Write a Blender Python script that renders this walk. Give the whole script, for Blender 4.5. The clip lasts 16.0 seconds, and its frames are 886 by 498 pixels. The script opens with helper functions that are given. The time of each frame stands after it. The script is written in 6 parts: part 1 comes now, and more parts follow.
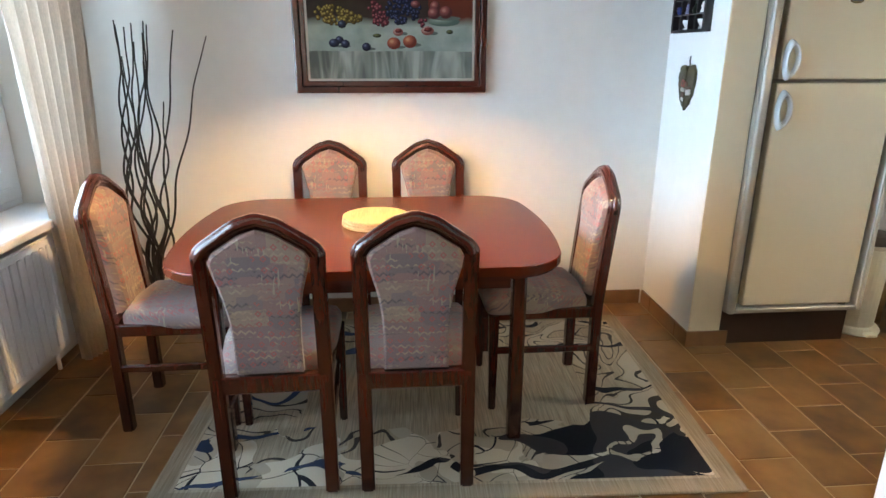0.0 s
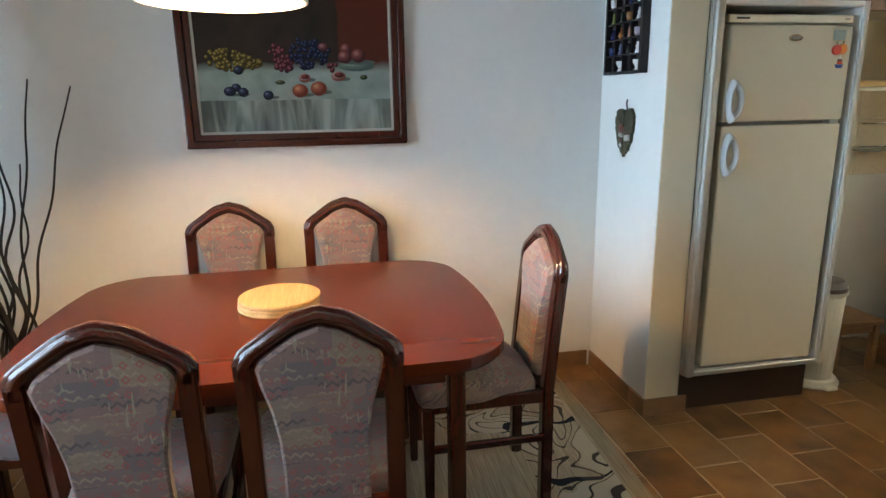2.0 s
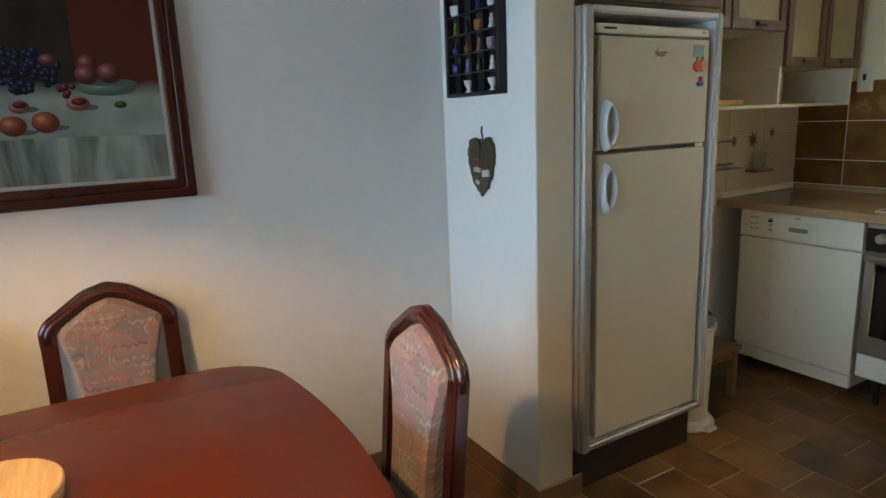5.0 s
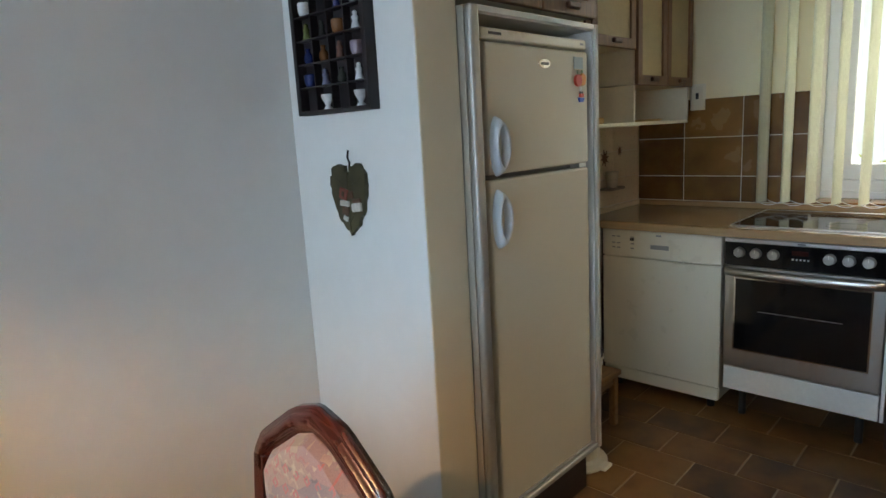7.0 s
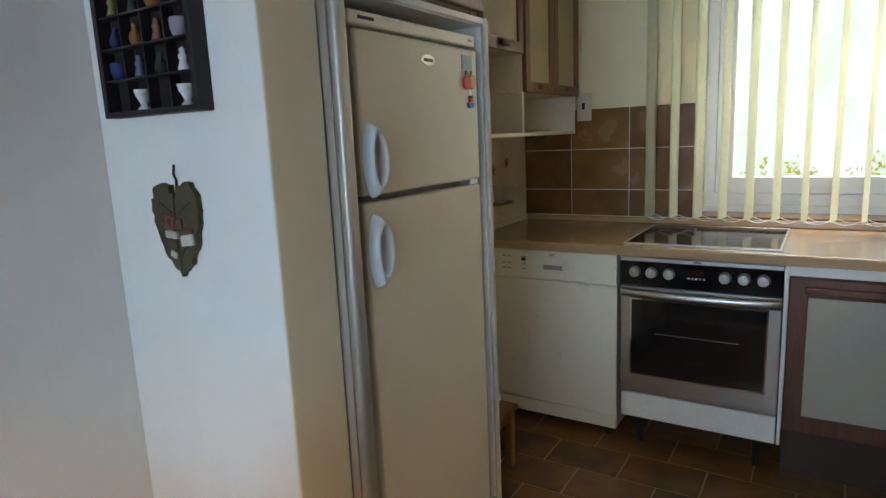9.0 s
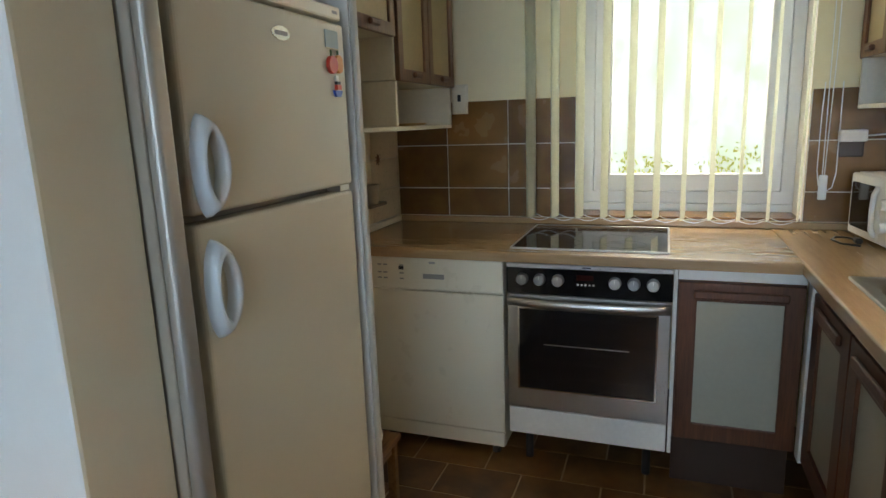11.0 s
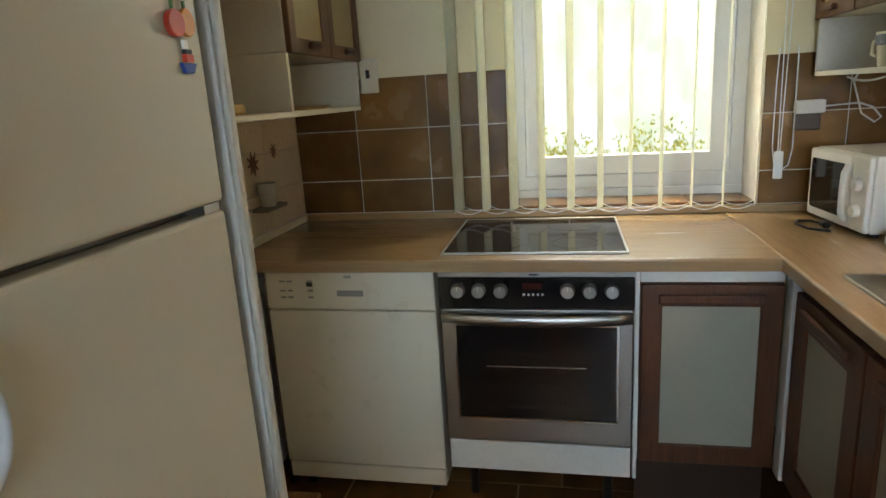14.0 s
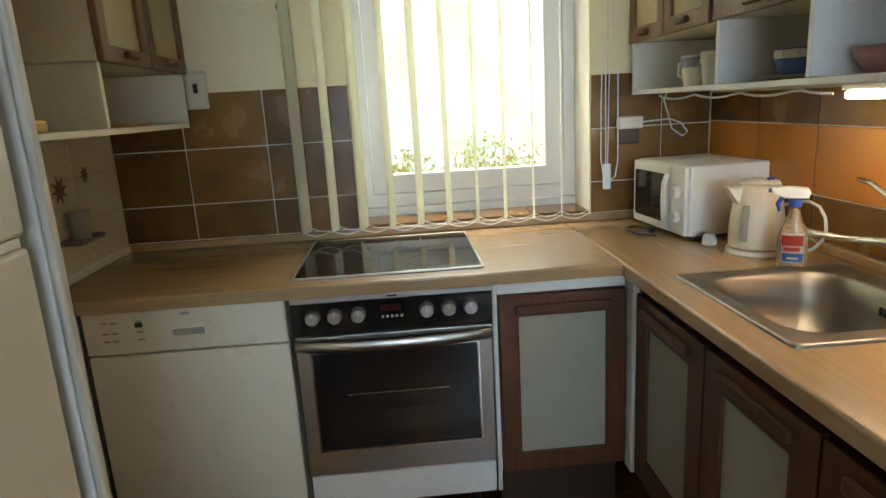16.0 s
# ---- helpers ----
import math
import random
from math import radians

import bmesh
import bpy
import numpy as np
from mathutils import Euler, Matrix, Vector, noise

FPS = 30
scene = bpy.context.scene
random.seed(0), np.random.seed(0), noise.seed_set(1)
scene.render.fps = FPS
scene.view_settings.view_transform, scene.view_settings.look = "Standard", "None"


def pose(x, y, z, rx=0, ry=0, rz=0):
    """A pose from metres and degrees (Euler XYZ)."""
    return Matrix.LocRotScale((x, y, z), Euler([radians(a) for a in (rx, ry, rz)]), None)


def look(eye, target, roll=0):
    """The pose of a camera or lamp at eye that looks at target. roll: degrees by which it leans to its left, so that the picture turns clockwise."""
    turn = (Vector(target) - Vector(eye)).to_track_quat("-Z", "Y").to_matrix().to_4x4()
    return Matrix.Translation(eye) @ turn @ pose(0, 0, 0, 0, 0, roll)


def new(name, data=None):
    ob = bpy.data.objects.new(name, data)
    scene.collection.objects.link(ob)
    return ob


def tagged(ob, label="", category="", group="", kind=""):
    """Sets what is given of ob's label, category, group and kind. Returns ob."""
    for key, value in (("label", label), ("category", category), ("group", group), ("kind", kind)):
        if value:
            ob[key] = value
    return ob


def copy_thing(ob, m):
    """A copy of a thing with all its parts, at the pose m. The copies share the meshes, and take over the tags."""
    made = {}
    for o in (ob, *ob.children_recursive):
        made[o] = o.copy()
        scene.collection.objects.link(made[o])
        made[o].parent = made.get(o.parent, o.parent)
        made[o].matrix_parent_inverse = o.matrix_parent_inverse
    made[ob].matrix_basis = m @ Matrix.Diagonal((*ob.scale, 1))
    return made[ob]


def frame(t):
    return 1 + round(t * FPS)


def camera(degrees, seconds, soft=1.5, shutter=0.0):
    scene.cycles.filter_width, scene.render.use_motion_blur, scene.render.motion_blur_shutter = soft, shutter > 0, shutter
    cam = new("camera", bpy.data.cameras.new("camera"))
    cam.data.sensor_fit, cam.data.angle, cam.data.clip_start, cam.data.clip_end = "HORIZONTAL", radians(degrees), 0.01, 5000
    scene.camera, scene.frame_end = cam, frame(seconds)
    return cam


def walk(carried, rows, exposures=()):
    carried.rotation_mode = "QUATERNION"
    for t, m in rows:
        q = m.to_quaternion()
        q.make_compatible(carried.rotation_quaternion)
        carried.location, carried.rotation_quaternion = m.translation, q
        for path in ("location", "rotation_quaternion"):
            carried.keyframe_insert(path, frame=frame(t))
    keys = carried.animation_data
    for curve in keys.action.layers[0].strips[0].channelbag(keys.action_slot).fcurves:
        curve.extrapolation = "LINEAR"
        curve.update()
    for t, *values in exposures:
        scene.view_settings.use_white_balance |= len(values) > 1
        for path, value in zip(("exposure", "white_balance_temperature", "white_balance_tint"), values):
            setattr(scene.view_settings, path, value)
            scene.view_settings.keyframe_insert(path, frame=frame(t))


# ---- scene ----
cam = camera(71.5, 16.0)
PATH = [
    (0, (0.04, -0.005, 1.317), (0.199, 1.894, 0.709), 0.1),
    (0.5, (0.055, 0.062, 1.323), (0.272, 1.958, 0.724), -0.2),
    (1, (0.086, 0.178, 1.319), (0.383, 2.072, 0.751), -1.3),
    (1.5, (0.094, 0.276, 1.306), (0.471, 2.172, 0.791), -1.3),
    (2, (0.123, 0.363, 1.325), (0.498, 2.268, 0.845), -0.9),
    (2.5, (0.111, 0.478, 1.337), (0.569, 2.371, 0.88), -1.2),
    (3, (0.078, 0.611, 1.337), (0.659, 2.474, 0.9), -1.3),
    (3.5, (0.077, 0.72, 1.343), (0.773, 2.545, 0.91), -1.8),
    (4, (0.096, 0.834, 1.328), (0.889, 2.618, 0.893), -2.0),
    (6.3, (0.301, 1.308, 1.342), (1.564, 2.81, 0.957), -2.6),
    (6.5, (0.302, 1.36, 1.333), (1.614, 2.82, 0.948), -2.6),
    (7, (0.316, 1.433, 1.332), (1.742, 2.787, 0.966), -3.2),
    (7.5, (0.331, 1.479, 1.325), (1.845, 2.733, 0.959), -3.4),
    (8, (0.379, 1.524, 1.319), (1.961, 2.691, 0.949), -2.7),
    (8.5, (0.479, 1.583, 1.326), (2.1, 2.692, 0.949), -2.6),
    (9, (0.598, 1.639, 1.334), (2.259, 2.694, 0.977), -2.6),
    (9.5, (0.667, 1.656, 1.338), (2.374, 2.644, 1.007), -1.9),
    (10, (0.735, 1.684, 1.34), (2.481, 2.6, 1.004), -2.1),
    (10.2, (0.767, 1.708, 1.338), (2.538, 2.57, 0.992), -2.1),
    (12.3, (1.035, 1.878, 1.36), (2.914, 2.402, 0.917), -2.0),
    (12.5, (1.074, 1.876, 1.359), (2.955, 2.402, 0.928), -2.2),
    (13, (1.167, 1.885, 1.356), (3.046, 2.409, 0.914), -2.7),
    (13.5, (1.219, 1.887, 1.354), (3.098, 2.392, 0.887), -2.6),
    (14, (1.266, 1.95, 1.355), (3.165, 2.35, 0.874), -3.5),
    (14.5, (1.302, 1.984, 1.352), (3.223, 2.26, 0.866), -3.6),
    (15, (1.324, 1.992, 1.351), (3.262, 2.119, 0.872), -3.5),
    (15.5, (1.33, 2.006, 1.347), (3.274, 1.999, 0.878), -3.3),
    (16, (1.335, 1.999, 1.349), (3.279, 1.884, 0.894), -3.3),
]
EXPOSURES = [(0.0, 0.58, 6500, 11), (1.0, 0.35, 6500, 10), (2.0, 0.02, 6500, 9), (3.5, -0.36, 6500, 8), (7.0, -0.62, 6750, 12), (10.0, -0.63, 6700, 13), (12.5, -0.63, 7200, 12), (16.0, -0.50, 7150, 12)]
walk(cam, [(t, look(eye, target, roll)) for t, eye, target, roll in PATH], EXPOSURES)

# world, sun, large lights
world = bpy.data.worlds.new("world")
scene.world = world
world.use_nodes = True
wn = world.node_tree
sky = wn.nodes.new("ShaderNodeTexSky")
sky.sky_type = "NISHITA"
sky.sun_disc = False
sky.sun_elevation, sky.sun_rotation = radians(48), radians(60)
wn.links.new(sky.outputs[0], wn.nodes["Background"].inputs[0])
wn.nodes["Background"].inputs[1].default_value = 0.12


def lamp(name, kind, energy, color, m, **kw):
    d = bpy.data.lights.new(name, kind)
    d.energy, d.color = energy, color
    for k, v in kw.items():
        if k == "size":
            d.size = v
        elif k == "size_y":
            d.shape, d.size_y = "RECTANGLE", v
        elif k == "angle":
            d.angle = v
        elif k == "radius":
            d.shadow_soft_size = v
        elif k == "spread":
            d.spread = v
    ob = new(name, d)
    ob.matrix_world = m
    return ob


lamp("sun", "SUN", 5.0, (1.0, 0.95, 0.87), look((2.5, 9.0, 7.5), (4.5, 1.0, 0)), angle=radians(0.5))
lamp("sky_light_west", "AREA", 38.0, (0.50, 0.745, 1.0), look((-1.70, 1.85, 1.40), (0.6, 1.85, 1.10)), size=1.7, size_y=1.25, spread=radians(120))
lamp("sky_light_east", "AREA", 175.0, (1.0, 0.96, 0.79), look((4.45, 1.15, 2.45), (3.20, 1.15, 0.95)), size=3.2, size_y=1.1)
# Added fill for an unseen south window; lifts the chair backs.
lamp("fill_light_south", "AREA", 4.5, (1.0, 0.94, 0.82), look((-0.75, -4.55, 1.45), (-0.6, 0.0, 1.0)), size=1.5, size_y=1.2)
lamp("pendant_bulb", "POINT", 68.0, (1.0, 0.60, 0.25), pose(-0.070, 1.93, 1.645), radius=0.03)


# ---- materials ----
class Mat:
    """A node material with a few short-hands."""

    def __init__(self, name, rough=0.5, metal=0.0, spec=0.5, color=(0.8, 0.8, 0.8)):
        self.m = bpy.data.materials.new(name)
        self.m.use_nodes = True
        self.t = self.m.node_tree
        self.b = self.t.nodes["Principled BSDF"]
        self.b.inputs["Roughness"].default_value = rough
        self.b.inputs["Metallic"].default_value = metal
        self.b.inputs["Specular IOR Level"].default_value = spec
        self.b.inputs["Base Color"].default_value = (*color, 1)
        self.co = None

    def node(self, kind, **inputs):
        n = self.t.nodes.new(kind)
        for k, v in inputs.items():
            n.inputs[k.replace("_", " ")].default_value = v
        return n

    def link(self, a, b):
        self.t.links.new(a, b)

    def coords(self, scale=(1, 1, 1), rot=(0, 0, 0), kind="Object"):
        c = self.t.nodes.new("ShaderNodeTexCoord")
        mp = self.t.nodes.new("ShaderNodeMapping")
        mp.inputs["Scale"].default_value = scale
        mp.inputs["Rotation"].default_value = rot
        self.link(c.outputs[kind], mp.inputs[0])
        return mp.outputs[0]

    def world_coords(self, scale=(1, 1, 1)):
        g = self.t.nodes.new("ShaderNodeNewGeometry")
        mp = self.t.nodes.new("ShaderNodeMapping")
        mp.inputs["Scale"].default_value = scale
        self.link(g.outputs["Position"], mp.inputs[0])
        return mp.outputs[0]

    def noise(self, vec, scale, detail=3.0, rough=0.55, distort=0.0):
        n = self.node("ShaderNodeTexNoise", Scale=scale, Detail=detail, Roughness=rough, Distortion=distort)
        self.link(vec, n.inputs["Vector"])
        return n.outputs["Fac"]

    def wave(self, vec, scale, distort=2.0, detail=2.0, dscale=1.0, kind="BANDS", direction="X"):
        n = self.node("ShaderNodeTexWave", Scale=scale, Distortion=distort, Detail=detail, Detail_Scale=dscale)
        n.wave_type = kind
        n.bands_direction = direction
        self.link(vec, n.inputs["Vector"])
        return n.outputs["Fac"]

    def ramp(self, fac, stops, constant=False):
        r = self.t.nodes.new("ShaderNodeValToRGB")
        r.color_ramp.interpolation = "CONSTANT" if constant else "LINEAR"
        e = r.color_ramp.elements
        while len(e) < len(stops):
            e.new(0.5)
        for el, (p, c) in zip(e, stops):
            el.position, el.color = p, (*c, 1) if len(c) == 3 else c
        self.link(fac, r.inputs[0])
        return r.outputs[0]

    def mix(self, fac, a, b, mode="MIX"):
        n = self.t.nodes.new("ShaderNodeMix")
        n.data_type, n.blend_type = "RGBA", mode
        for sock, v in ((n.inputs[0], fac), (n.inputs[6], a), (n.inputs[7], b)):
            if isinstance(v, (int, float)):
                sock.default_value = v
            elif isinstance(v, tuple):
                sock.default_value = (*v, 1)
            else:
                self.link(v, sock)
        return n.outputs[2]

    def math(self, op, a, b=0.0, c=0.0):
        n = self.t.nodes.new("ShaderNodeMath")
        n.operation = op
        for sock, v in zip(n.inputs, (a, b, c)):
            if isinstance(v, (int, float)):
                sock.default_value = v
            else:
                self.link(v, sock)
        return n.outputs[0]

    def color(self, sock):
        self.link(sock, self.b.inputs["Base Color"])
        return self

    def rough(self, fac, lo, hi):
        n = self.node("ShaderNodeMapRange", To_Min=lo, To_Max=hi)
        self.link(fac, n.inputs[0])
        self.link(n.outputs[0], self.b.inputs["Roughness"])
        return self

    def bump(self, fac, strength=0.2, dist=0.002):
        n = self.node("ShaderNodeBump", Strength=strength, Distance=dist)
        self.link(fac, n.inputs["Height"])
        self.link(n.outputs[0], self.b.inputs["Normal"])
        return self


def plain(name, color, rough=0.5, metal=0.0, spec=0.5, vary=0.08, grain=60.0, bump=0.05):
    """One colour with faint large and fine variation."""
    m = Mat(name, rough, metal, spec, color)
    v = m.coords()
    a, b = m.noise(v, 3.0), m.noise(v, grain, 4.0)
    lo, hi = tuple(c * (1 - vary) for c in color), tuple(min(1, c * (1 + vary)) for c in color)
    m.color(m.ramp(m.math("MULTIPLY_ADD", b, 0.4, m.math("MULTIPLY", a, 0.6)), ((0.3, lo), (0.7, hi))))
    m.rough(b, max(0.02, rough - 0.06), min(1, rough + 0.08))
    m.bump(b, bump, 0.001)
    return m.m


def wood(name, dark, light, rough=0.3, scale=1.0, axis=0, coat=0.0, vary=0.5, relief=0.04, spec=0.5):
    """Grain along the axis 0, 1 or 2."""
    m = Mat(name, rough, 0.0, spec)
    s = [22.0 * scale] * 3
    s[axis] = 1.6 * scale
    v = m.coords(tuple(s))
    n = m.noise(v, 2.2, 6.0, 0.62, 0.6)
    fine = m.noise(v, 9.0, 4.0, 0.7)
    mixed = m.math("MULTIPLY_ADD", fine, 0.4, m.math("MULTIPLY", n, 0.6))
    m.color(m.ramp(mixed, ((0.5 - 0.3 * vary, dark), (0.5 + 0.35 * vary, light))))
    m.rough(n, rough - 0.02, rough + 0.03)
    m.bump(fine, relief, 0.0006)
    m.b.inputs["Coat Weight"].default_value = coat
    m.b.inputs["Coat Roughness"].default_value = 0.09 if rough < 0.25 else 0.2
    return m.m


def plaster(name, color):
    m = Mat(name, 0.9, spec=0.25)
    v = m.world_coords()
    a, b, c = m.noise(v, 0.9, 4.0), m.noise(v, 14.0, 5.0), m.noise(v, 160.0, 3.0, 0.7)
    lo, hi = tuple(x * 0.94 for x in color), tuple(min(1, x * 1.03) for x in color)
    m.color(m.ramp(m.math("MULTIPLY_ADD", b, 0.35, m.math("MULTIPLY", a, 0.65)), ((0.3, lo), (0.7, hi))))
    m.bump(m.math("MULTIPLY_ADD", c, 0.7, b), 0.16, 0.003)
    return m.m


# Colour of the unseen living-room walls, kept dark to cut bounced light.
FARWALL = plaster("bounce_cutting_plaster", (0.34, 0.30, 0.25))
CREAMWALL = plaster("cream_plaster", (0.84, 0.74, 0.50))
WALL = plaster("white_plaster", (0.80, 0.78, 0.74))
STUBEND = plaster("cream_wall_end", (0.74, 0.65, 0.47))
CEIL = plaster("ceiling_paint", (0.82, 0.81, 0.78))
WHITE = plain("white_laminate", (0.78, 0.77, 0.72), 0.35)
CREAM = plain("cream_plastic", (0.76, 0.70, 0.56), 0.35)
ENAMEL = plain("white_enamel", (0.60, 0.55, 0.425), 0.22, vary=0.02, grain=9, bump=0.01)
APPL = plain("appliance_white", (0.73, 0.68, 0.545), 0.28, vary=0.02, grain=9, bump=0.01)
MICROWHITE = plain("microwave_white", (0.80, 0.79, 0.76), 0.3, vary=0.02, grain=9, bump=0.01)
PVC = plain("window_white", (0.82, 0.84, 0.86), 0.3, vary=0.03)
MAHOG = wood("mahogany", (0.046, 0.0088, 0.0046), (0.064, 0.0122, 0.0062), 0.20, 1.0, 2, 0.6, 1.4, 0.002)
TABLEWOOD = wood("table_mahogany", (0.082, 0.0138, 0.0038), (0.112, 0.0195, 0.0050), 0.24, 0.5, 0, 0.0, 1.8, 0.002, 0.26)
EDGEWOOD = wood("table_edge", (0.05, 0.012, 0.008), (0.10, 0.022, 0.012), 0.25, 1.0, 0, 0.3)
OAK = wood("brown_oak", (0.085, 0.032, 0.012), (0.24, 0.11, 0.045), 0.42, 1.2, 2)
DARKWOOD = wood("dark_base_wood", (0.060, 0.019, 0.008), (0.140, 0.050, 0.020), 0.4, 1.2, 2)
WORKTOP = wood("worktop_laminate", (0.300, 0.190, 0.092), (0.43, 0.288, 0.152), 0.26, 0.9, 1, 0.6, 0.7)
WORKTOPX = wood("worktop_laminate_sink_run", (0.300, 0.190, 0.092), (0.43, 0.288, 0.152), 0.26, 0.9, 0, 0.4, 0.7)
BLACK = plain("black_plastic", (0.012, 0.012, 0.013), 0.35)
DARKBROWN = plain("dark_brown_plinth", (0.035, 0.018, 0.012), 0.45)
STEEL = Mat("brushed_steel", 0.3, 1.0, color=(0.55, 0.54, 0.52))
_v = STEEL.coords((6, 400, 400))
STEEL.rough(STEEL.noise(_v, 1.0, 3.0), 0.2, 0.42)
STEEL = STEEL.m
STEELX = Mat("brushed_sink_steel", 0.36, 1.0, color=(0.27, 0.25, 0.22))
_n = STEELX.noise(STEELX.coords((120, 6, 6)), 1.0, 3.0)
STEELX.rough(_n, 0.32, 0.46)
STEELX = STEELX.m
CHROME = plain("chrome", (0.82, 0.82, 0.82), 0.08, 1.0, vary=0.02)
ALU = plain("aluminium_strip", (0.42, 0.40, 0.36), 0.42, 0.6, vary=0.04, grain=12, bump=0.01)
GLASSBLACK = plain("black_glass", (0.008, 0.008, 0.009), 0.05, vary=0.02, bump=0.0)
WICKER = wood("cork_disc", (0.50, 0.29, 0.10), (0.70, 0.46, 0.19), 0.7, 1.2, 1)
IRON = plain("dark_twig", (0.028, 0.020, 0.016), 0.75)
GREYCABLE = plain("white_cable", (0.72, 0.71, 0.67), 0.4)
TILEBASE = plain("brown_skirting_tile", (0.22, 0.115, 0.052), 0.35, vary=0.25, grain=18)
GROUT = plain("pale_grout", (0.40, 0.31, 0.21), 0.9, vary=0.15)

WALLGROUT = plain("light_wall_grout", (0.74, 0.68, 0.58), 0.9, vary=0.1)


def tile_material(name, dark, mid, light, rough, grainy=0.2, smoky=0.0):
    """Fired clay tile, cloudy, each piece a little different."""
    m = Mat(name, rough)
    info = m.t.nodes.new("ShaderNodeObjectInfo")
    geo = m.t.nodes.new("ShaderNodeNewGeometry")
    rnd = m.math("FRACT", m.math("ADD", info.outputs["Random"], geo.outputs["Random Per Island"]))
    shift = m.node("ShaderNodeVectorMath")
    shift.operation = "MULTIPLY_ADD"
    comb = m.t.nodes.new("ShaderNodeCombineXYZ")
    for i in range(3):
        m.link(rnd, comb.inputs[i])
    m.link(comb.outputs[0], shift.inputs[0])
    shift.inputs[1].default_value = (31.0, 17.0, 9.0)
    m.link(geo.outputs["Position"], shift.inputs[2])
    v = shift.outputs[0]
    big, fine = m.noise(v, 5.5, 3.0, 0.5), m.noise(v, 40.0, 3.0, 0.5)
    f = m.math("ADD", m.math("MULTIPLY_ADD", fine, grainy, m.math("MULTIPLY", big, 0.78 - grainy)), m.math("MULTIPLY", rnd, 0.22))
    if smoky:
        gen = m.t.nodes.new("ShaderNodeTexCoord")
        gs = m.t.nodes.new("ShaderNodeSeparateXYZ")
        m.link(gen.outputs["Generated"], gs.inputs[0])
        gx, gy = (m.math("ABSOLUTE", m.math("SUBTRACT", gs.outputs[k], 0.5)) for k in (0, 1))
        rim = m.math("MULTIPLY", m.math("POWER", m.math("MULTIPLY", m.math("MAXIMUM", m.math("MULTIPLY", gx, 0.92), gy), 2.0), 3.0), m.math("MULTIPLY", big, smoky))
        f = m.math("SUBTRACT", f, rim)
    m.color(m.ramp(f, ((0.34, dark), (0.50, mid), (0.68, light))))
    m.rough(big, rough - 0.04, rough + 0.06)
    m.bump(big, 0.12, 0.004)
    return m.m


FLOORTILE = tile_material("floor_tile", (0.078, 0.034, 0.010), (0.168, 0.077, 0.022), (0.25, 0.132, 0.044), 0.30, 0.05)
WALLTILE = tile_material("brown_wall_tile", (0.120, 0.055, 0.013), (0.205, 0.100, 0.025), (0.275, 0.142, 0.040), 0.25, 0.02, 0.12)


def fabric(name):
    """Woven upholstery: greyed mauve ground with bands of zigzags, waves and small diamonds."""
    m = Mat(name, 0.85, spec=0.2)
    m.b.inputs["Sheen Weight"].default_value = 0.25
    c = m.t.nodes.new("ShaderNodeTexCoord")
    sep = m.t.nodes.new("ShaderNodeSeparateXYZ")
    m.link(c.outputs["Object"], sep.inputs[0])
    x = sep.outputs[0]
    y = m.math("ADD", sep.outputs[2], m.math("MULTIPLY", sep.outputs[1], 0.8))
    tri = m.math("PINGPONG", x, 0.011)
    band_n = m.noise(m.coords((2, 2, 9)), 2.0, 2.0)
    amp = m.math("MULTIPLY", tri, 0.9)
    zig = m.math("FRACT", m.math("MULTIPLY", m.math("ADD", y, amp), 52.0))
    zline = m.math("LESS_THAN", zig, 0.34)
    # broad blocks of tint
    vor = m.node("ShaderNodeTexVoronoi", Scale=1.0)
    vor.distance = "CHEBYCHEV"
    m.link(m.coords((11, 11, 17)), vor.inputs["Vector"])
    tint = m.ramp(m.math("FRACT", m.math("MULTIPLY", vor.outputs["Color"], 1.0)), (
        (0.0, (0.215, 0.150, 0.142)), (0.25, (0.265, 0.192, 0.170)), (0.45, (0.180, 0.142, 0.142)), (0.65, (0.280, 0.165, 0.145)), (0.85, (0.31, 0.235, 0.165))))
    pick = m.math("GREATER_THAN", m.noise(m.coords((9, 9, 24)), 1.3, 1.0), 0.47)
    line_col = m.ramp(band_n, ((0.40, (0.085, 0.070, 0.085)), (0.5, (0.43, 0.35, 0.23)), (0.60, (0.30, 0.12, 0.105))))
    base = m.mix(m.math("MULTIPLY", zline, m.math("MULTIPLY", pick, 0.75)), tint, line_col)
    # diamonds
    dx, dy = m.math("PINGPONG", x, 0.015), m.math("PINGPONG", y, 0.015)
    d = m.math("ADD", dx, dy)
    ring = m.math("MULTIPLY", m.math("GREATER_THAN", d, 0.0205), m.math("LESS_THAN", d, 0.0255))
    dpick = m.math("GREATER_THAN", m.noise(m.coords((7, 7, 11)), 1.1, 1.0), 0.51)
    base = m.mix(m.math("MULTIPLY", m.math("MULTIPLY", ring, dpick), 0.85), base, (0.40, 0.10, 0.09))
    # streaks
    st = m.math("GREATER_THAN", m.noise(m.coords((120, 120, 9)), 1.0, 2.0), 0.60)
    spick = m.math("GREATER_THAN", m.noise(m.coords((6, 6, 8)), 1.7, 1.0), 0.57)
    base = m.mix(m.math("MULTIPLY", m.math("MULTIPLY", st, spick), 0.7), base, (0.40, 0.36, 0.24))
    weave = m.noise(m.coords((500, 500, 500)), 1.0, 2.0)
    base = m.mix(0.15, base, m.ramp(weave, ((0.3, (0.15, 0.13, 0.13)), (0.7, (0.45, 0.40, 0.36)))))
    m.color(base)
    m.bump(weave, 0.3, 0.001)
    return m.m


FABRIC = fabric("patterned_upholstery")


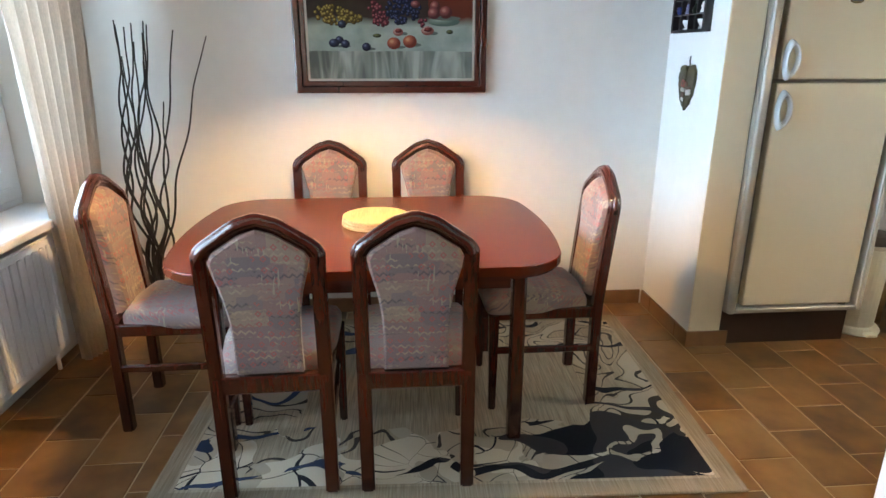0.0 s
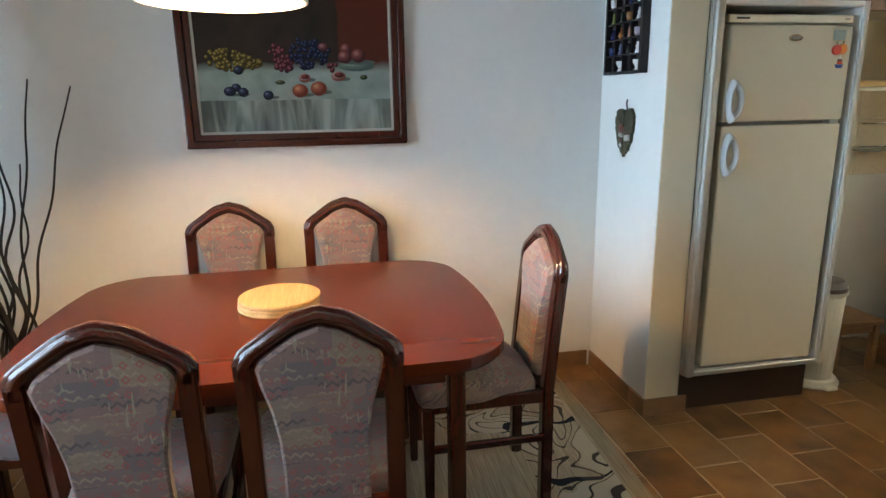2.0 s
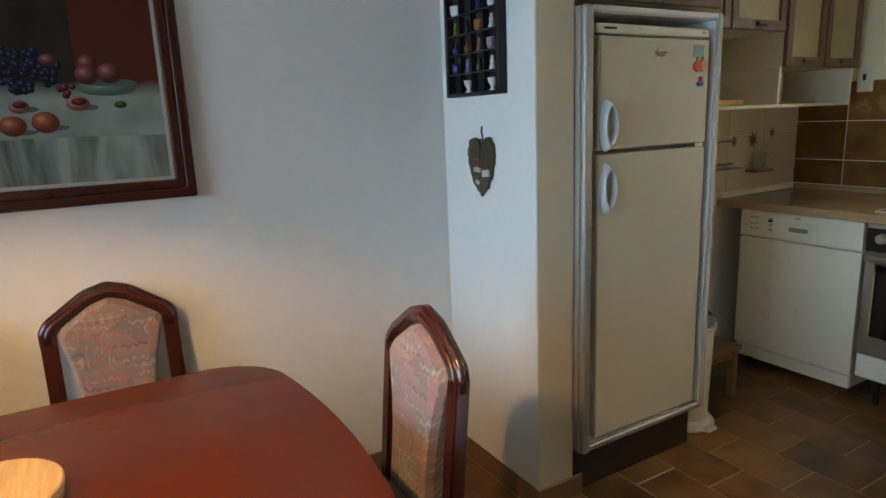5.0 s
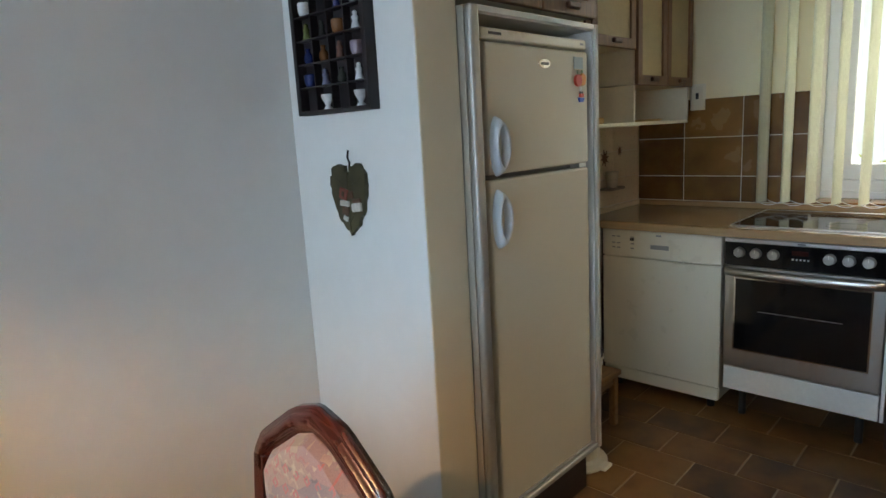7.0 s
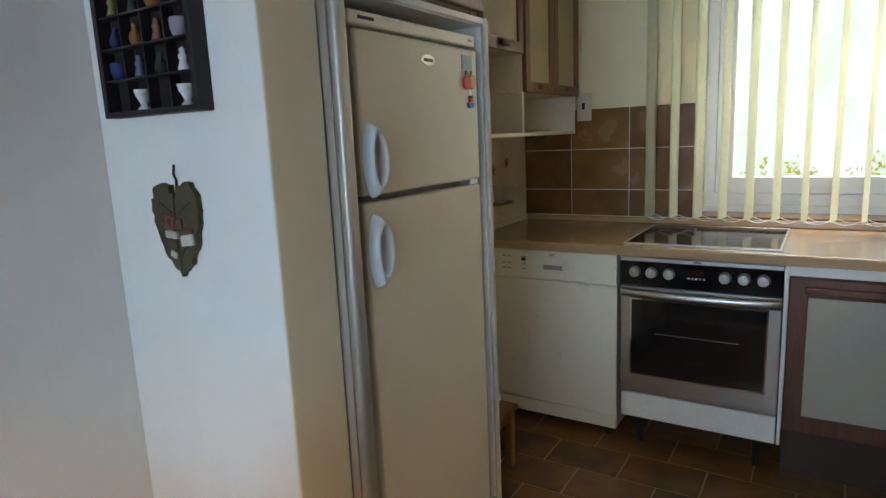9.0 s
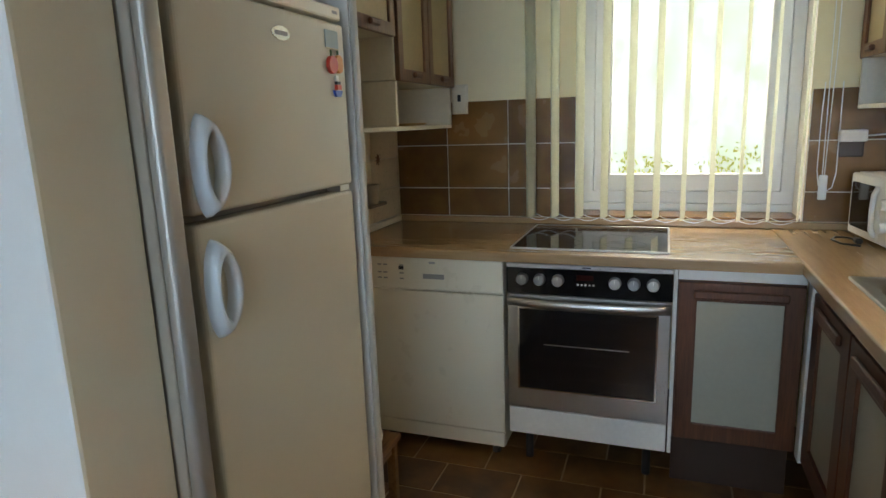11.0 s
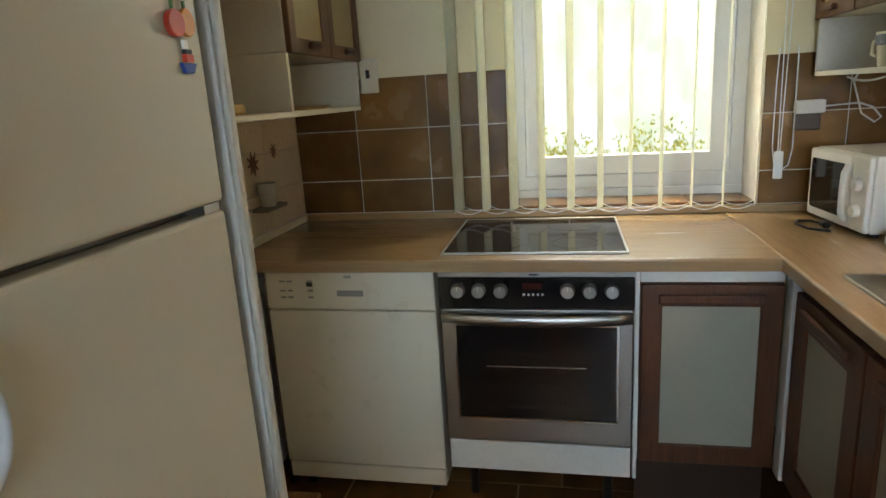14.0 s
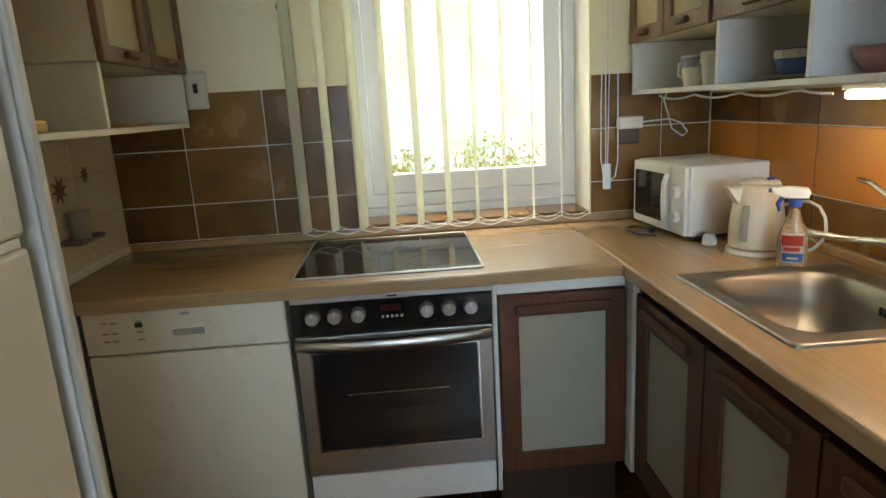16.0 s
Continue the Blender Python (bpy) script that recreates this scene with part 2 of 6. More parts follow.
def rug_material():
    """Pile rug: taupe field of fine lines, a border with dark scrolls and pale cells."""
    m = Mat("rug_pile", 0.95, spec=0.1)
    c = m.t.nodes.new("ShaderNodeTexCoord")
    sep = m.t.nodes.new("ShaderNodeSeparateXYZ")
    m.link(c.outputs["Object"], sep.inputs[0])
    ex = m.math("SUBTRACT", RUG_W / 2, m.math("ABSOLUTE", sep.outputs[0]))
    ey = m.math("SUBTRACT", RUG_D / 2, m.math("ABSOLUTE", sep.outputs[1]))
    edge = m.math("MINIMUM", ex, ey)
    lines = m.noise(m.coords((170, 6, 6)), 1.0, 3.0)
    field = m.ramp(lines, ((0.3, (0.28, 0.23, 0.165)), (0.7, (0.50, 0.43, 0.325))))
    wob = m.noise(m.coords((3.0, 3.0, 3.0)), 1.4, 1.5)
    inner = m.math("LESS_THAN", m.math("ADD", edge, m.math("MULTIPLY", wob, -0.30)), 0.235)
    outer = m.math("GREATER_THAN", edge, 0.075)
    band = m.math("MULTIPLY", inner, outer)
    # pale cells with dark outlines
    warp = m.node("ShaderNodeVectorMath")
    warp.operation = "MULTIPLY_ADD"
    nn = m.node("ShaderNodeTexNoise", Scale=4.0, Detail=1.0)
    m.link(c.outputs["Object"], nn.inputs["Vector"])
    m.link(nn.outputs["Color"], warp.inputs[0])
    warp.inputs[1].default_value = (0.28, 0.28, 0.0)
    m.link(c.outputs["Object"], warp.inputs[2])
    vor = m.node("ShaderNodeTexVoronoi", Scale=8.5)
    vor.feature = "DISTANCE_TO_EDGE"
    m.link(warp.outputs[0], vor.inputs["Vector"])
    out = m.math("LESS_THAN", vor.outputs["Distance"], m.math("MULTIPLY_ADD", m.noise(c.outputs["Object"], 3.0, 0.0), 0.075, -0.018))
    cells = m.mix(m.math("GREATER_THAN", m.noise(warp.outputs[0], 5.0, 1.0), 0.52), (0.60, 0.55, 0.45), (0.44, 0.385, 0.30))
    cells = m.mix(out, cells, (0.020, 0.022, 0.030))
    # thin flowing outlines
    flow = m.noise(warp.outputs[0], 3.2, 1.0, 0.4, 0.6)
    thin = m.math("LESS_THAN", m.math("ABSOLUTE", m.math("SUBTRACT", m.math("FRACT", m.math("MULTIPLY", flow, 11.0)), 0.5)), 0.07)
    side_ = m.math("GREATER_THAN", m.math("ADD", sep.outputs[1], m.math("MULTIPLY", wob, 0.9)), 0.02)
    scrolls = m.mix(thin, m.mix(m.math("GREATER_THAN", flow, 0.52), field, (0.48, 0.42, 0.33)), (0.055, 0.050, 0.046))
    cells = m.mix(side_, cells, scrolls)
    # large dark scroll shapes
    dark = m.wave(warp.outputs[0], 1.15, 5.0, 1.0, 1.6, "RINGS")
    hole = m.math("LESS_THAN", m.math("ABSOLUTE", m.math("SUBTRACT", m.noise(warp.outputs[0], 4.2, 1.0), 0.40)), 0.028)
    cx_ = m.math("SUBTRACT", sep.outputs[0], 0.66)
    cy_ = m.math("MULTIPLY", m.math("ADD", sep.outputs[1], 0.56), 1.5)
    far_ = m.math("SQRT", m.math("ADD", m.math("MULTIPLY", cx_, cx_), m.math("MULTIPLY", cy_, cy_)))
    near_ = m.math("SUBTRACT", 0.55, m.math("ADD", far_, m.math("MULTIPLY", dark, 0.42)))
    dk = m.math("MAXIMUM", m.math("GREATER_THAN", near_, 0.0), m.math("GREATER_THAN", dark, 0.965))
    dk = m.math("MULTIPLY", dk, m.math("SUBTRACT", 1.0, hole))
    cells = m.mix(dk, cells, m.mix(m.math("GREATER_THAN", sep.outputs[0], -0.25), (0.035, 0.055, 0.11), m.mix(m.math("GREATER_THAN", m.noise(warp.outputs[0], 3.6, 1.0), 0.53), (0.014, 0.016, 0.024), (0.050, 0.049, 0.055))))
    pal = m.mix(band, field, cells)
    rim = m.math("LESS_THAN", edge, 0.062)
    pal = m.mix(rim, pal, m.ramp(lines, ((0.3, (0.23, 0.19, 0.13)), (0.7, (0.37, 0.31, 0.23)))))
    fuzz = m.noise(m.coords((420, 420, 420)), 1.0, 2.0)
    m.color(m.mix(0.3, pal, m.mix(fuzz, (0.02, 0.02, 0.02), (0.42, 0.38, 0.32)), "OVERLAY"))
    m.bump(m.math("ADD", fuzz, m.math("MULTIPLY", lines, 0.4)), 0.5, 0.004)
    return m.m


RUG_W, RUG_D = 1.88, 1.36
RUG = rug_material()


def glass_material():
    m = Mat("window_glass", 0.0, color=(1, 1, 1))
    m.b.inputs["Transmission Weight"].default_value = 1.0
    m.b.inputs["IOR"].default_value = 1.05
    return m.m


GLASS = glass_material()


def curtain_material(name, color, through_amount):
    m = Mat(name, 0.85, spec=0.2)
    weave = m.noise(m.coords((300, 300, 60)), 1.0, 2.0)
    col = m.ramp(weave, ((0.3, tuple(c * 0.85 for c in color)), (0.7, color)))
    m.color(col)
    tr = m.t.nodes.new("ShaderNodeBsdfTranslucent")
    m.link(col, tr.inputs[0])
    mx = m.t.nodes.new("ShaderNodeMixShader")
    mx.inputs[0].default_value = through_amount
    m.link(m.b.outputs[0], mx.inputs[1])
    m.link(tr.outputs[0], mx.inputs[2])
    m.link(mx.outputs[0], m.t.nodes["Material Output"].inputs[0])
    m.bump(weave, 0.2, 0.001)
    return m.m


CURTAIN = curtain_material("beige_curtain", (0.70, 0.60, 0.50), 0.30)
SLAT = curtain_material("cream_blind_fabric", (0.94, 0.96, 0.86), 0.62)
SHADE = curtain_material("lamp_shade_fabric", (0.80, 0.74, 0.58), 0.35)


def glow(name, color, strength):
    m = Mat(name, 0.8)
    m.b.inputs["Emission Color"].default_value = (*color, 1)
    m.b.inputs["Emission Strength"].default_value = strength
    m.b.inputs["Base Color"].default_value = (*color, 1)
    return m.m


# ---- mesh helpers ----
def finish(name, bm, mat, smooth=False):
    me = bpy.data.meshes.new(name)
    bmesh.ops.recalc_face_normals(bm, faces=bm.faces)
    if smooth:
        for f in bm.faces:
            f.smooth = True
    bm.to_mesh(me)
    bm.free()
    for mm in (mat if isinstance(mat, (list, tuple)) else (mat,)):
        me.materials.append(mm)
    return me


def part(name, bm, mat, parent=None, label="", smooth=False):
    ob = new(name, finish(name, bm, mat, smooth))
    if parent is not None:
        ob.parent = parent
    if label:
        ob["label"] = label
    return ob


def thing(name, m, label, category, group=""):
    ob = new(name)
    ob.empty_display_size = 0.1
    ob.matrix_world = m
    return tagged(ob, label, category, group)


def box(x0, x1, y0, y1, z0, z1, bev=0.0, bm=None, seg=1):
    own = bm if bm is not None else bmesh.new()
    r = bmesh.ops.create_cube(own, size=1)
    bmesh.ops.scale(own, vec=(x1 - x0, y1 - y0, z1 - z0), verts=r["verts"])
    bmesh.ops.translate(own, vec=((x0 + x1) / 2, (y0 + y1) / 2, (z0 + z1) / 2), verts=r["verts"])
    if bev:
        es = list({e for v in r["verts"] for e in v.link_edges})
        bmesh.ops.bevel(own, geom=es, offset=bev, segments=seg, affect="EDGES", profile=0.5)
    return own


def prism(pts, lo, hi, plane="xz", bm=None, bev=0.0, seg=2):
    """A polygon drawn in a plane and made thick along the third axis."""
    own = bm if bm is not None else bmesh.new()

    def at(p, d):
        return {"xy": (p[0], p[1], d), "xz": (p[0], d, p[1]), "yz": (d, p[0], p[1])}[plane]

    a = [own.verts.new(at(p, lo)) for p in pts]
    b = [own.verts.new(at(p, hi)) for p in pts]
    f1, f2 = own.faces.new(a), own.faces.new(list(reversed(b)))
    n = len(pts)
    for i in range(n):
        own.faces.new((a[i], b[i], b[(i + 1) % n], a[(i + 1) % n]))
    if bev:
        es = list(set(f1.edges) | set(f2.edges))
        bmesh.ops.bevel(own, geom=es, offset=bev, segments=seg, affect="EDGES", profile=0.5)
    return own


def sweep(path, radius, bm=None, n=8, flat=1.0):
    """A tube along points; radius one number or one for each point."""
    own = bm if bm is not None else bmesh.new()
    pts = [Vector(p) for p in path]
    rs = radius if isinstance(radius, (list, tuple)) else [radius] * len(pts)
    rings, up = [], None
    for i, p in enumerate(pts):
        d = (pts[min(i + 1, len(pts) - 1)] - pts[max(i - 1, 0)]).normalized()
        if up is None:
            up = d.orthogonal().normalized()
        up = (up - d * up.dot(d)).normalized()
        side = d.cross(up)
        rings.append([own.verts.new(p + rs[i] * (math.cos(2 * math.pi * k / n) * up + flat * math.sin(2 * math.pi * k / n) * side)) for k in range(n)])
    for a, b in zip(rings, rings[1:]):
        for k in range(n):
            own.faces.new((a[k], a[(k + 1) % n], b[(k + 1) % n], b[k]))
    own.faces.new(rings[0])
    own.faces.new(list(reversed(rings[-1])))
    return own


def lathe(profile, n=32, bm=None, center=(0, 0, 0), caps=True):
    own = bm if bm is not None else bmesh.new()
    rings = [[own.verts.new((center[0] + r * math.cos(2 * math.pi * k / n), center[1] + r * math.sin(2 * math.pi * k / n), center[2] + z)) for k in range(n)] for r, z in profile]
    for a, b in zip(rings, rings[1:]):
        for k in range(n):
            own.faces.new((a[k], a[(k + 1) % n], b[(k + 1) % n], b[k]))
    if caps:
        own.faces.new(list(reversed(rings[0])))
        own.faces.new(rings[-1])
    return own


def ring_frame(outer, inner, lo, hi, plane="xz", bm=None, bev=0.0):
    """A closed band between two outlines of the same number of points."""
    own = bm if bm is not None else bmesh.new()

    def at(p, d):
        return {"xy": (p[0], p[1], d), "xz": (p[0], d, p[1]), "yz": (d, p[0], p[1])}[plane]

    o0, o1 = [own.verts.new(at(p, lo)) for p in outer], [own.verts.new(at(p, hi)) for p in outer]
    i0, i1 = [own.verts.new(at(p, lo)) for p in inner], [own.verts.new(at(p, hi)) for p in inner]
    n = len(outer)
    for k in range(n):
        j = (k + 1) % n
        own.faces.new((o0[k], o0[j], o1[j], o1[k]))
        own.faces.new((i0[j], i0[k], i1[k], i1[j]))
        own.faces.new((o1[k], o1[j], i1[j], i1[k]))
        own.faces.new((o0[j], o0[k], i0[k], i0[j]))
    if bev:
        bmesh.ops.bevel(own, geom=list(own.edges), offset=bev, segments=2, affect="EDGES", profile=0.5, clamp_overlap=True)
    return own


def rect(x0, x1, z0, z1):
    return [(x0, z0), (x1, z0), (x1, z1), (x0, z1)]


def structure(name, bm, mat, label="", category=""):
    return tagged(part(name, bm, mat), label, category, kind="structure")


# ---- the rooms ----
WEST, NORTH, EAST, KSOUTH, CEILING = -1.47, 3.06, 3.697, 0.787, 2.45
PX0, PX1, PY = 1.40, 1.556, 2.517          # the stub wall beside the refrigerator
WIN = (1.272, 2.172, 0.902, 2.20)         # kitchen window opening: y, y, z, z
WWIN = (0.10, 2.82, 0.675, 2.12)          # dining window opening

bm = box(WEST - 0.2, 1.51, -4.7, KSOUTH - 0.12, -0.12, -0.0035)
box(WEST - 0.2, EAST + 0.2, KSOUTH - 0.12, NORTH + 0.2, -0.12, -0.0035, bm=bm)
floor = structure("floor", bm, GROUT, "brown clay tile floor with pale joints", "floor")
bm = box(WEST - 0.25, 1.51, -4.7, KSOUTH - 0.12, CEILING, CEILING + 0.15)
box(WEST - 0.25, EAST + 0.3, KSOUTH - 0.12, NORTH + 0.2, CEILING, CEILING + 0.15, bm=bm)
structure("ceiling", bm, CEIL, "plain white ceiling", "ceiling")
structure("wall_north", box(WEST, EAST, NORTH, NORTH + 0.2, -0.012, CEILING), WALL, "white plaster wall", "wall")
bm = box(WEST - 0.25, WEST, -4.5, WWIN[0], -0.012, CEILING)
box(WEST - 0.25, WEST, WWIN[1], NORTH + 0.2, -0.012, CEILING, bm=bm)
box(WEST - 0.25, WEST, WWIN[0], WWIN[1], -0.012, WWIN[2], bm=bm)
box(WEST - 0.25, WEST, WWIN[0], WWIN[1], WWIN[3], CEILING, bm=bm)
structure("wall_west", bm, WALL, "white plaster wall with a wide window", "wall")
bm = box(EAST, EAST + 0.3, KSOUTH - 0.12, WIN[0], -0.012, CEILING)
box(EAST, EAST + 0.3, WIN[1], NORTH + 0.2, -0.012, CEILING, bm=bm)
box(EAST, EAST + 0.3, WIN[0], WIN[1], -0.012, WIN[2], bm=bm)
box(EAST, EAST + 0.3, WIN[0], WIN[1], WIN[3], CEILING, bm=bm)
east = structure("wall_east", bm, [CREAMWALL, WALL], "cream plaster kitchen wall with a window", "wall")
for f in east.data.polygons:
    if abs(f.normal.x) < 0.5 and f.center.x > EAST and WIN[0] - 0.01 < f.center.y < WIN[1] + 0.01 and f.center.z > 0.5:
        f.material_index = 1              # the reveal is white
structure("wall_kitchen_south", box(1.39, EAST, KSOUTH - 0.12, KSOUTH, -0.012, CEILING), CREAMWALL, "cream plaster partition wall", "wall")
structure("wall_living_east", box(1.39, 1.51, -4.5, KSOUTH - 0.12, -0.012, CEILING), FARWALL, "unseen wall greyed to cut bounced light", "wall")
# Unseen wall; its opening is added for the south fill lamp.
bm = box(WEST - 0.25, -1.50, -4.7, -4.5, -0.012, CEILING)
box(0.0, 1.51, -4.7, -4.5, -0.012, CEILING, bm=bm)
box(-1.50, 0.0, -4.7, -4.5, -0.012, 0.85, bm=bm)
box(-1.50, 0.0, -4.7, -4.5, 2.05, CEILING, bm=bm)
structure("wall_south", bm, FARWALL, "unseen greyed wall with an opening added for the fill lamp", "wall")
bm = box(PX0, PX1, PY, NORTH, -0.012, CEILING, 0.006, seg=2)
stub = structure("wall_stub", bm, [WALL, STUBEND], "white plastered wall end with a cream front", "wall")
for f in stub.data.polygons:
    if f.normal.y < -0.8:
        f.material_index = 1              # the front takes a cream darker than the kitchen's

# tiled skirting along the north wall and the stub wall
skirting = tagged(new("baseboard"), "brown clay tile skirting", "baseboard", kind="structure")
SK = 0.078
x = PX0 - 0.30 - 0.014
while x > WEST:
    part("tile", box(max(x, WEST + 0.002), x + 0.296, NORTH - 0.011, NORTH - 0.001, 0.0, SK, 0.002), TILEBASE, skirting)
    x -= 0.30
for y0, y1 in ((PY - 0.011, PY + 0.108), (PY + 0.112, PY + 0.408), (PY + 0.412, NORTH - 0.012)):
    part("tile", box(PX0 - 0.011, PX0 - 0.001, y0, y1, 0.0, SK, 0.002), TILEBASE, skirting)
part("tile", box(PX0 - 0.011, PX1 + 0.034, PY - 0.0115, PY - 0.001, 0.0, SK, 0.002), TILEBASE, skirting)


# ---- windows ----
def window(name, axis_x, y0, y1, z0, z1, outward, bars, label):
    """A white framed window in an east or west wall; bars: places of the casement joints."""
    w = tagged(new(name), label, "window", kind="structure")
    xa, xb = sorted((axis_x, axis_x + outward * 0.07))
    part("window_frame", ring_frame(rect(y0, y1, z0, z1), rect(y0 + 0.05, y1 - 0.05, z0 + 0.055, z1 - 0.05), xa, xb, "yz", bev=0.004), PVC, w)
    edges = [y0 + 0.05] + list(bars) + [y1 - 0.05]
    for a, b in zip(edges, edges[1:]):
        a, b = a + 0.004, b - 0.004
        xi, xo = sorted((axis_x - outward * 0.012, axis_x + outward * 0.05))
        part("casement", ring_frame(rect(a, b, z0 + 0.057, z1 - 0.054), rect(a + 0.075, b - 0.075, z0 + 0.135, z1 - 0.13), xi, xo, "yz", bev=0.005), PVC, w)
        xm = axis_x + outward * 0.02
        xp = sorted((xm, xm + outward * 0.008))
        pane = part("pane", box(xp[0], xp[1], a + 0.07, b - 0.07, z0 + 0.13, z1 - 0.125), GLASS, w)
        pane.visible_shadow = False
    return w


window("window_1", EAST + 0.19, WIN[0], WIN[1], WIN[2] + 0.045, WIN[3], 1, (), "white framed kitchen window onto a sunny garden")
structure("window_sill", box(EAST + 0.182, EAST + 0.27, WIN[0] + 0.001, WIN[1] - 0.001, WIN[2] + 0.0015, WIN[2] + 0.0445, 0.003), PVC, "white lower profile of the kitchen window", "window sill")
structure("window_sill", box(WEST - 0.205, WEST - 0.132, WWIN[0] + 0.001, WWIN[1] - 0.001, WWIN[2] + 0.0025, WWIN[2] + 0.0295, 0.003), PVC, "white lower profile of the dining window", "window sill")
window("window_2", WEST - 0.13, WWIN[0], WWIN[1], WWIN[2] + 0.03, WWIN[3], -1, (1.0, 1.9), "white framed dining window in daylight")
structure("window_sill", box(WEST - 0.13, WEST + 0.145, WWIN[0], WWIN[1] + 0.0, WWIN[2] - 0.035, WWIN[2] + 0.002, 0.006), PVC, "white window sill above the radiator", "window sill")


# ---- dining corner ----
def chair(name="dining_chair"):
    """A padded chair facing +y, its feet on z = 0."""
    c = thing(name, Matrix.Identity(4), "dark mahogany dining chair with patterned mauve upholstery", "chair", "chairs round the dining table")
    lean = 0.10

    def back_y(z):
        return -0.205 - max(0.0, z - 0.44) * lean

    for s in (-1, 1):
        bm = bmesh.new()
        zs = (0.0, 0.42, 0.60, 0.795)
        prev = None
        for z in zs:
            x0, y0 = s * 0.1545, back_y(z)
            w, d = 0.0205, 0.019
            ringv = [bm.verts.new((x0 + a * w, y0 + b * d, z)) for a, b in ((-1, -1), (1, -1), (1, 1), (-1, 1))]
            if prev:
                for k in range(4):
                    bm.faces.new((prev[k], prev[(k + 1) % 4], ringv[(k + 1) % 4], ringv[k]))
            else:
                bm.faces.new(ringv)
            prev = ringv
        bm.faces.new(prev)
        bmesh.ops.recalc_face_normals(bm, faces=bm.faces)
        bmesh.ops.bevel(bm, geom=[e for e in bm.edges if abs((e.verts[0].co - e.verts[1].co).normalized().z) > 0.8], offset=0.006, segments=2, affect="EDGES")
        part("leg", bm, MAHOG, c)
        bm = bmesh.new()
        r0 = [bm.verts.new((s * 0.172 + a * 0.013, 0.185 + b * 0.013, 0.0)) for a, b in ((-1, -1), (1, -1), (1, 1), (-1, 1))]
        r1 = [bm.verts.new((s * 0.172 + a * 0.019, 0.185 + b * 0.019, 0.40)) for a, b in ((-1, -1), (1, -1), (1, 1), (-1, 1))]
        bm.faces.new(r0), bm.faces.new(r1)
        for k in range(4):
            bm.faces.new((r0[k], r0[(k + 1) % 4], r1[(k + 1) % 4], r1[k]))
        bmesh.ops.recalc_face_normals(bm, faces=bm.faces)
        bmesh.ops.bevel(bm, geom=[e for e in bm.edges if abs((e.verts[0].co - e.verts[1].co).normalized().z) > 0.8], offset=0.005, segments=2, affect="EDGES")
        part("leg", bm, MAHOG, c)
        part("stretcher", box(s * 0.165 - 0.009, s * 0.165 + 0.009, -0.20, 0.175, 0.238, 0.264, 0.004), MAHOG, c)
        part("seat_rail", box(s * 0.160 - 0.012, s * 0.160 + 0.012, -0.19, 0.17, 0.375, 0.418, 0.004), MAHOG, c)
    part("seat_rail", box(-0.145, 0.145, -0.222, -0.190, 0.368, 0.425, 0.005), MAHOG, c)
    part("seat_rail", box(-0.156, 0.156, 0.172, 0.198, 0.375, 0.418, 0.004), MAHOG, c)
    # arched head of the back
    crest = [(0.1765, 0.77), (0.1765, 0.806), (0.162, 0.832), (0.062, 0.902), (0.0, 0.920)]
    hollow = [(0.134, 0.77), (0.134, 0.792), (0.121, 0.812), (0.046, 0.862), (0.0, 0.876)]
    outer = [(-x, z) for x, z in crest] + crest[-2::-1]
    inner = hollow + [(-x, z) for x, z in hollow[-2::-1]]
    bm = bmesh.new()
    n = len(outer)
    inn = list(reversed(inner))
    quads = []

    def rounded(pts):
        """Eases the corners of an outline."""
        res = []
        for p, q in zip(pts, pts[1:]):
            res += [(p[0] * 0.88 + q[0] * 0.12, p[1] * 0.88 + q[1] * 0.12), (p[0] * 0.12 + q[0] * 0.88, p[1] * 0.12 + q[1] * 0.88)]
        return [pts[0]] + res[1:-1] + [pts[-1]]

    outer, inn = rounded(outer), rounded(inn)
    for (ox, oz), (ix, iz) in zip(outer, inn):
        quads.append([bm.verts.new((px, back_y(pz) + d, pz)) for px, pz, d in ((ox, oz, -0.019), (ix, iz, -0.019), (ix, iz, 0.019), (ox, oz, 0.019))])
    for a, b in zip(quads, quads[1:]):
        for k in range(4):
            bm.faces.new((a[k], a[(k + 1) % 4], b[(k + 1) % 4], b[k]))
    bm.faces.new(quads[0]), bm.faces.new(quads[-1])
    bmesh.ops.recalc_face_normals(bm, faces=bm.faces)
    station = {v: i for i, q in enumerate(quads) for v in q}
    bmesh.ops.bevel(bm, geom=[e for e in bm.edges if station[e.verts[0]] != station[e.verts[1]]], offset=0.011, segments=3, affect="EDGES", clamp_overlap=True)
    part("head_rail", bm, MAHOG, c, smooth=True)
    # padded back: narrow at the foot, wide at the shoulders, arched on top
    half = [(0.096, 0.432), (0.095, 0.54), (0.098, 0.61), (0.108, 0.68), (0.128, 0.755), (0.134, 0.790), (0.121, 0.812), (0.046, 0.862), (0.0, 0.877)]
    out = [(x, z) for x, z in half] + [(-x, z) for x, z in reversed(half[:-1])]
    bm = bmesh.new()
    rings = []
    for d, inset in ((-0.022, 0.010), (-0.016, 0.002), (0.012, 0.002), (0.030, 0.014), (0.036, 0.034)):
        cz = 0.66
        rings.append([bm.verts.new((x * (1 - inset / 0.13), back_y(z) + d, cz + (z - cz) * (1 - inset / 0.22))) for x, z in out])
    m = len(out)
    for a, b in zip(rings, rings[1:]):
        for k in range(m):
            bm.faces.new((a[k], a[(k + 1) % m], b[(k + 1) % m], b[k]))
    bm.faces.new(rings[0]), bm.faces.new(rings[-1])
    part("backrest", bm, FABRIC, c, "patterned mauve fabric back pad", smooth=False)
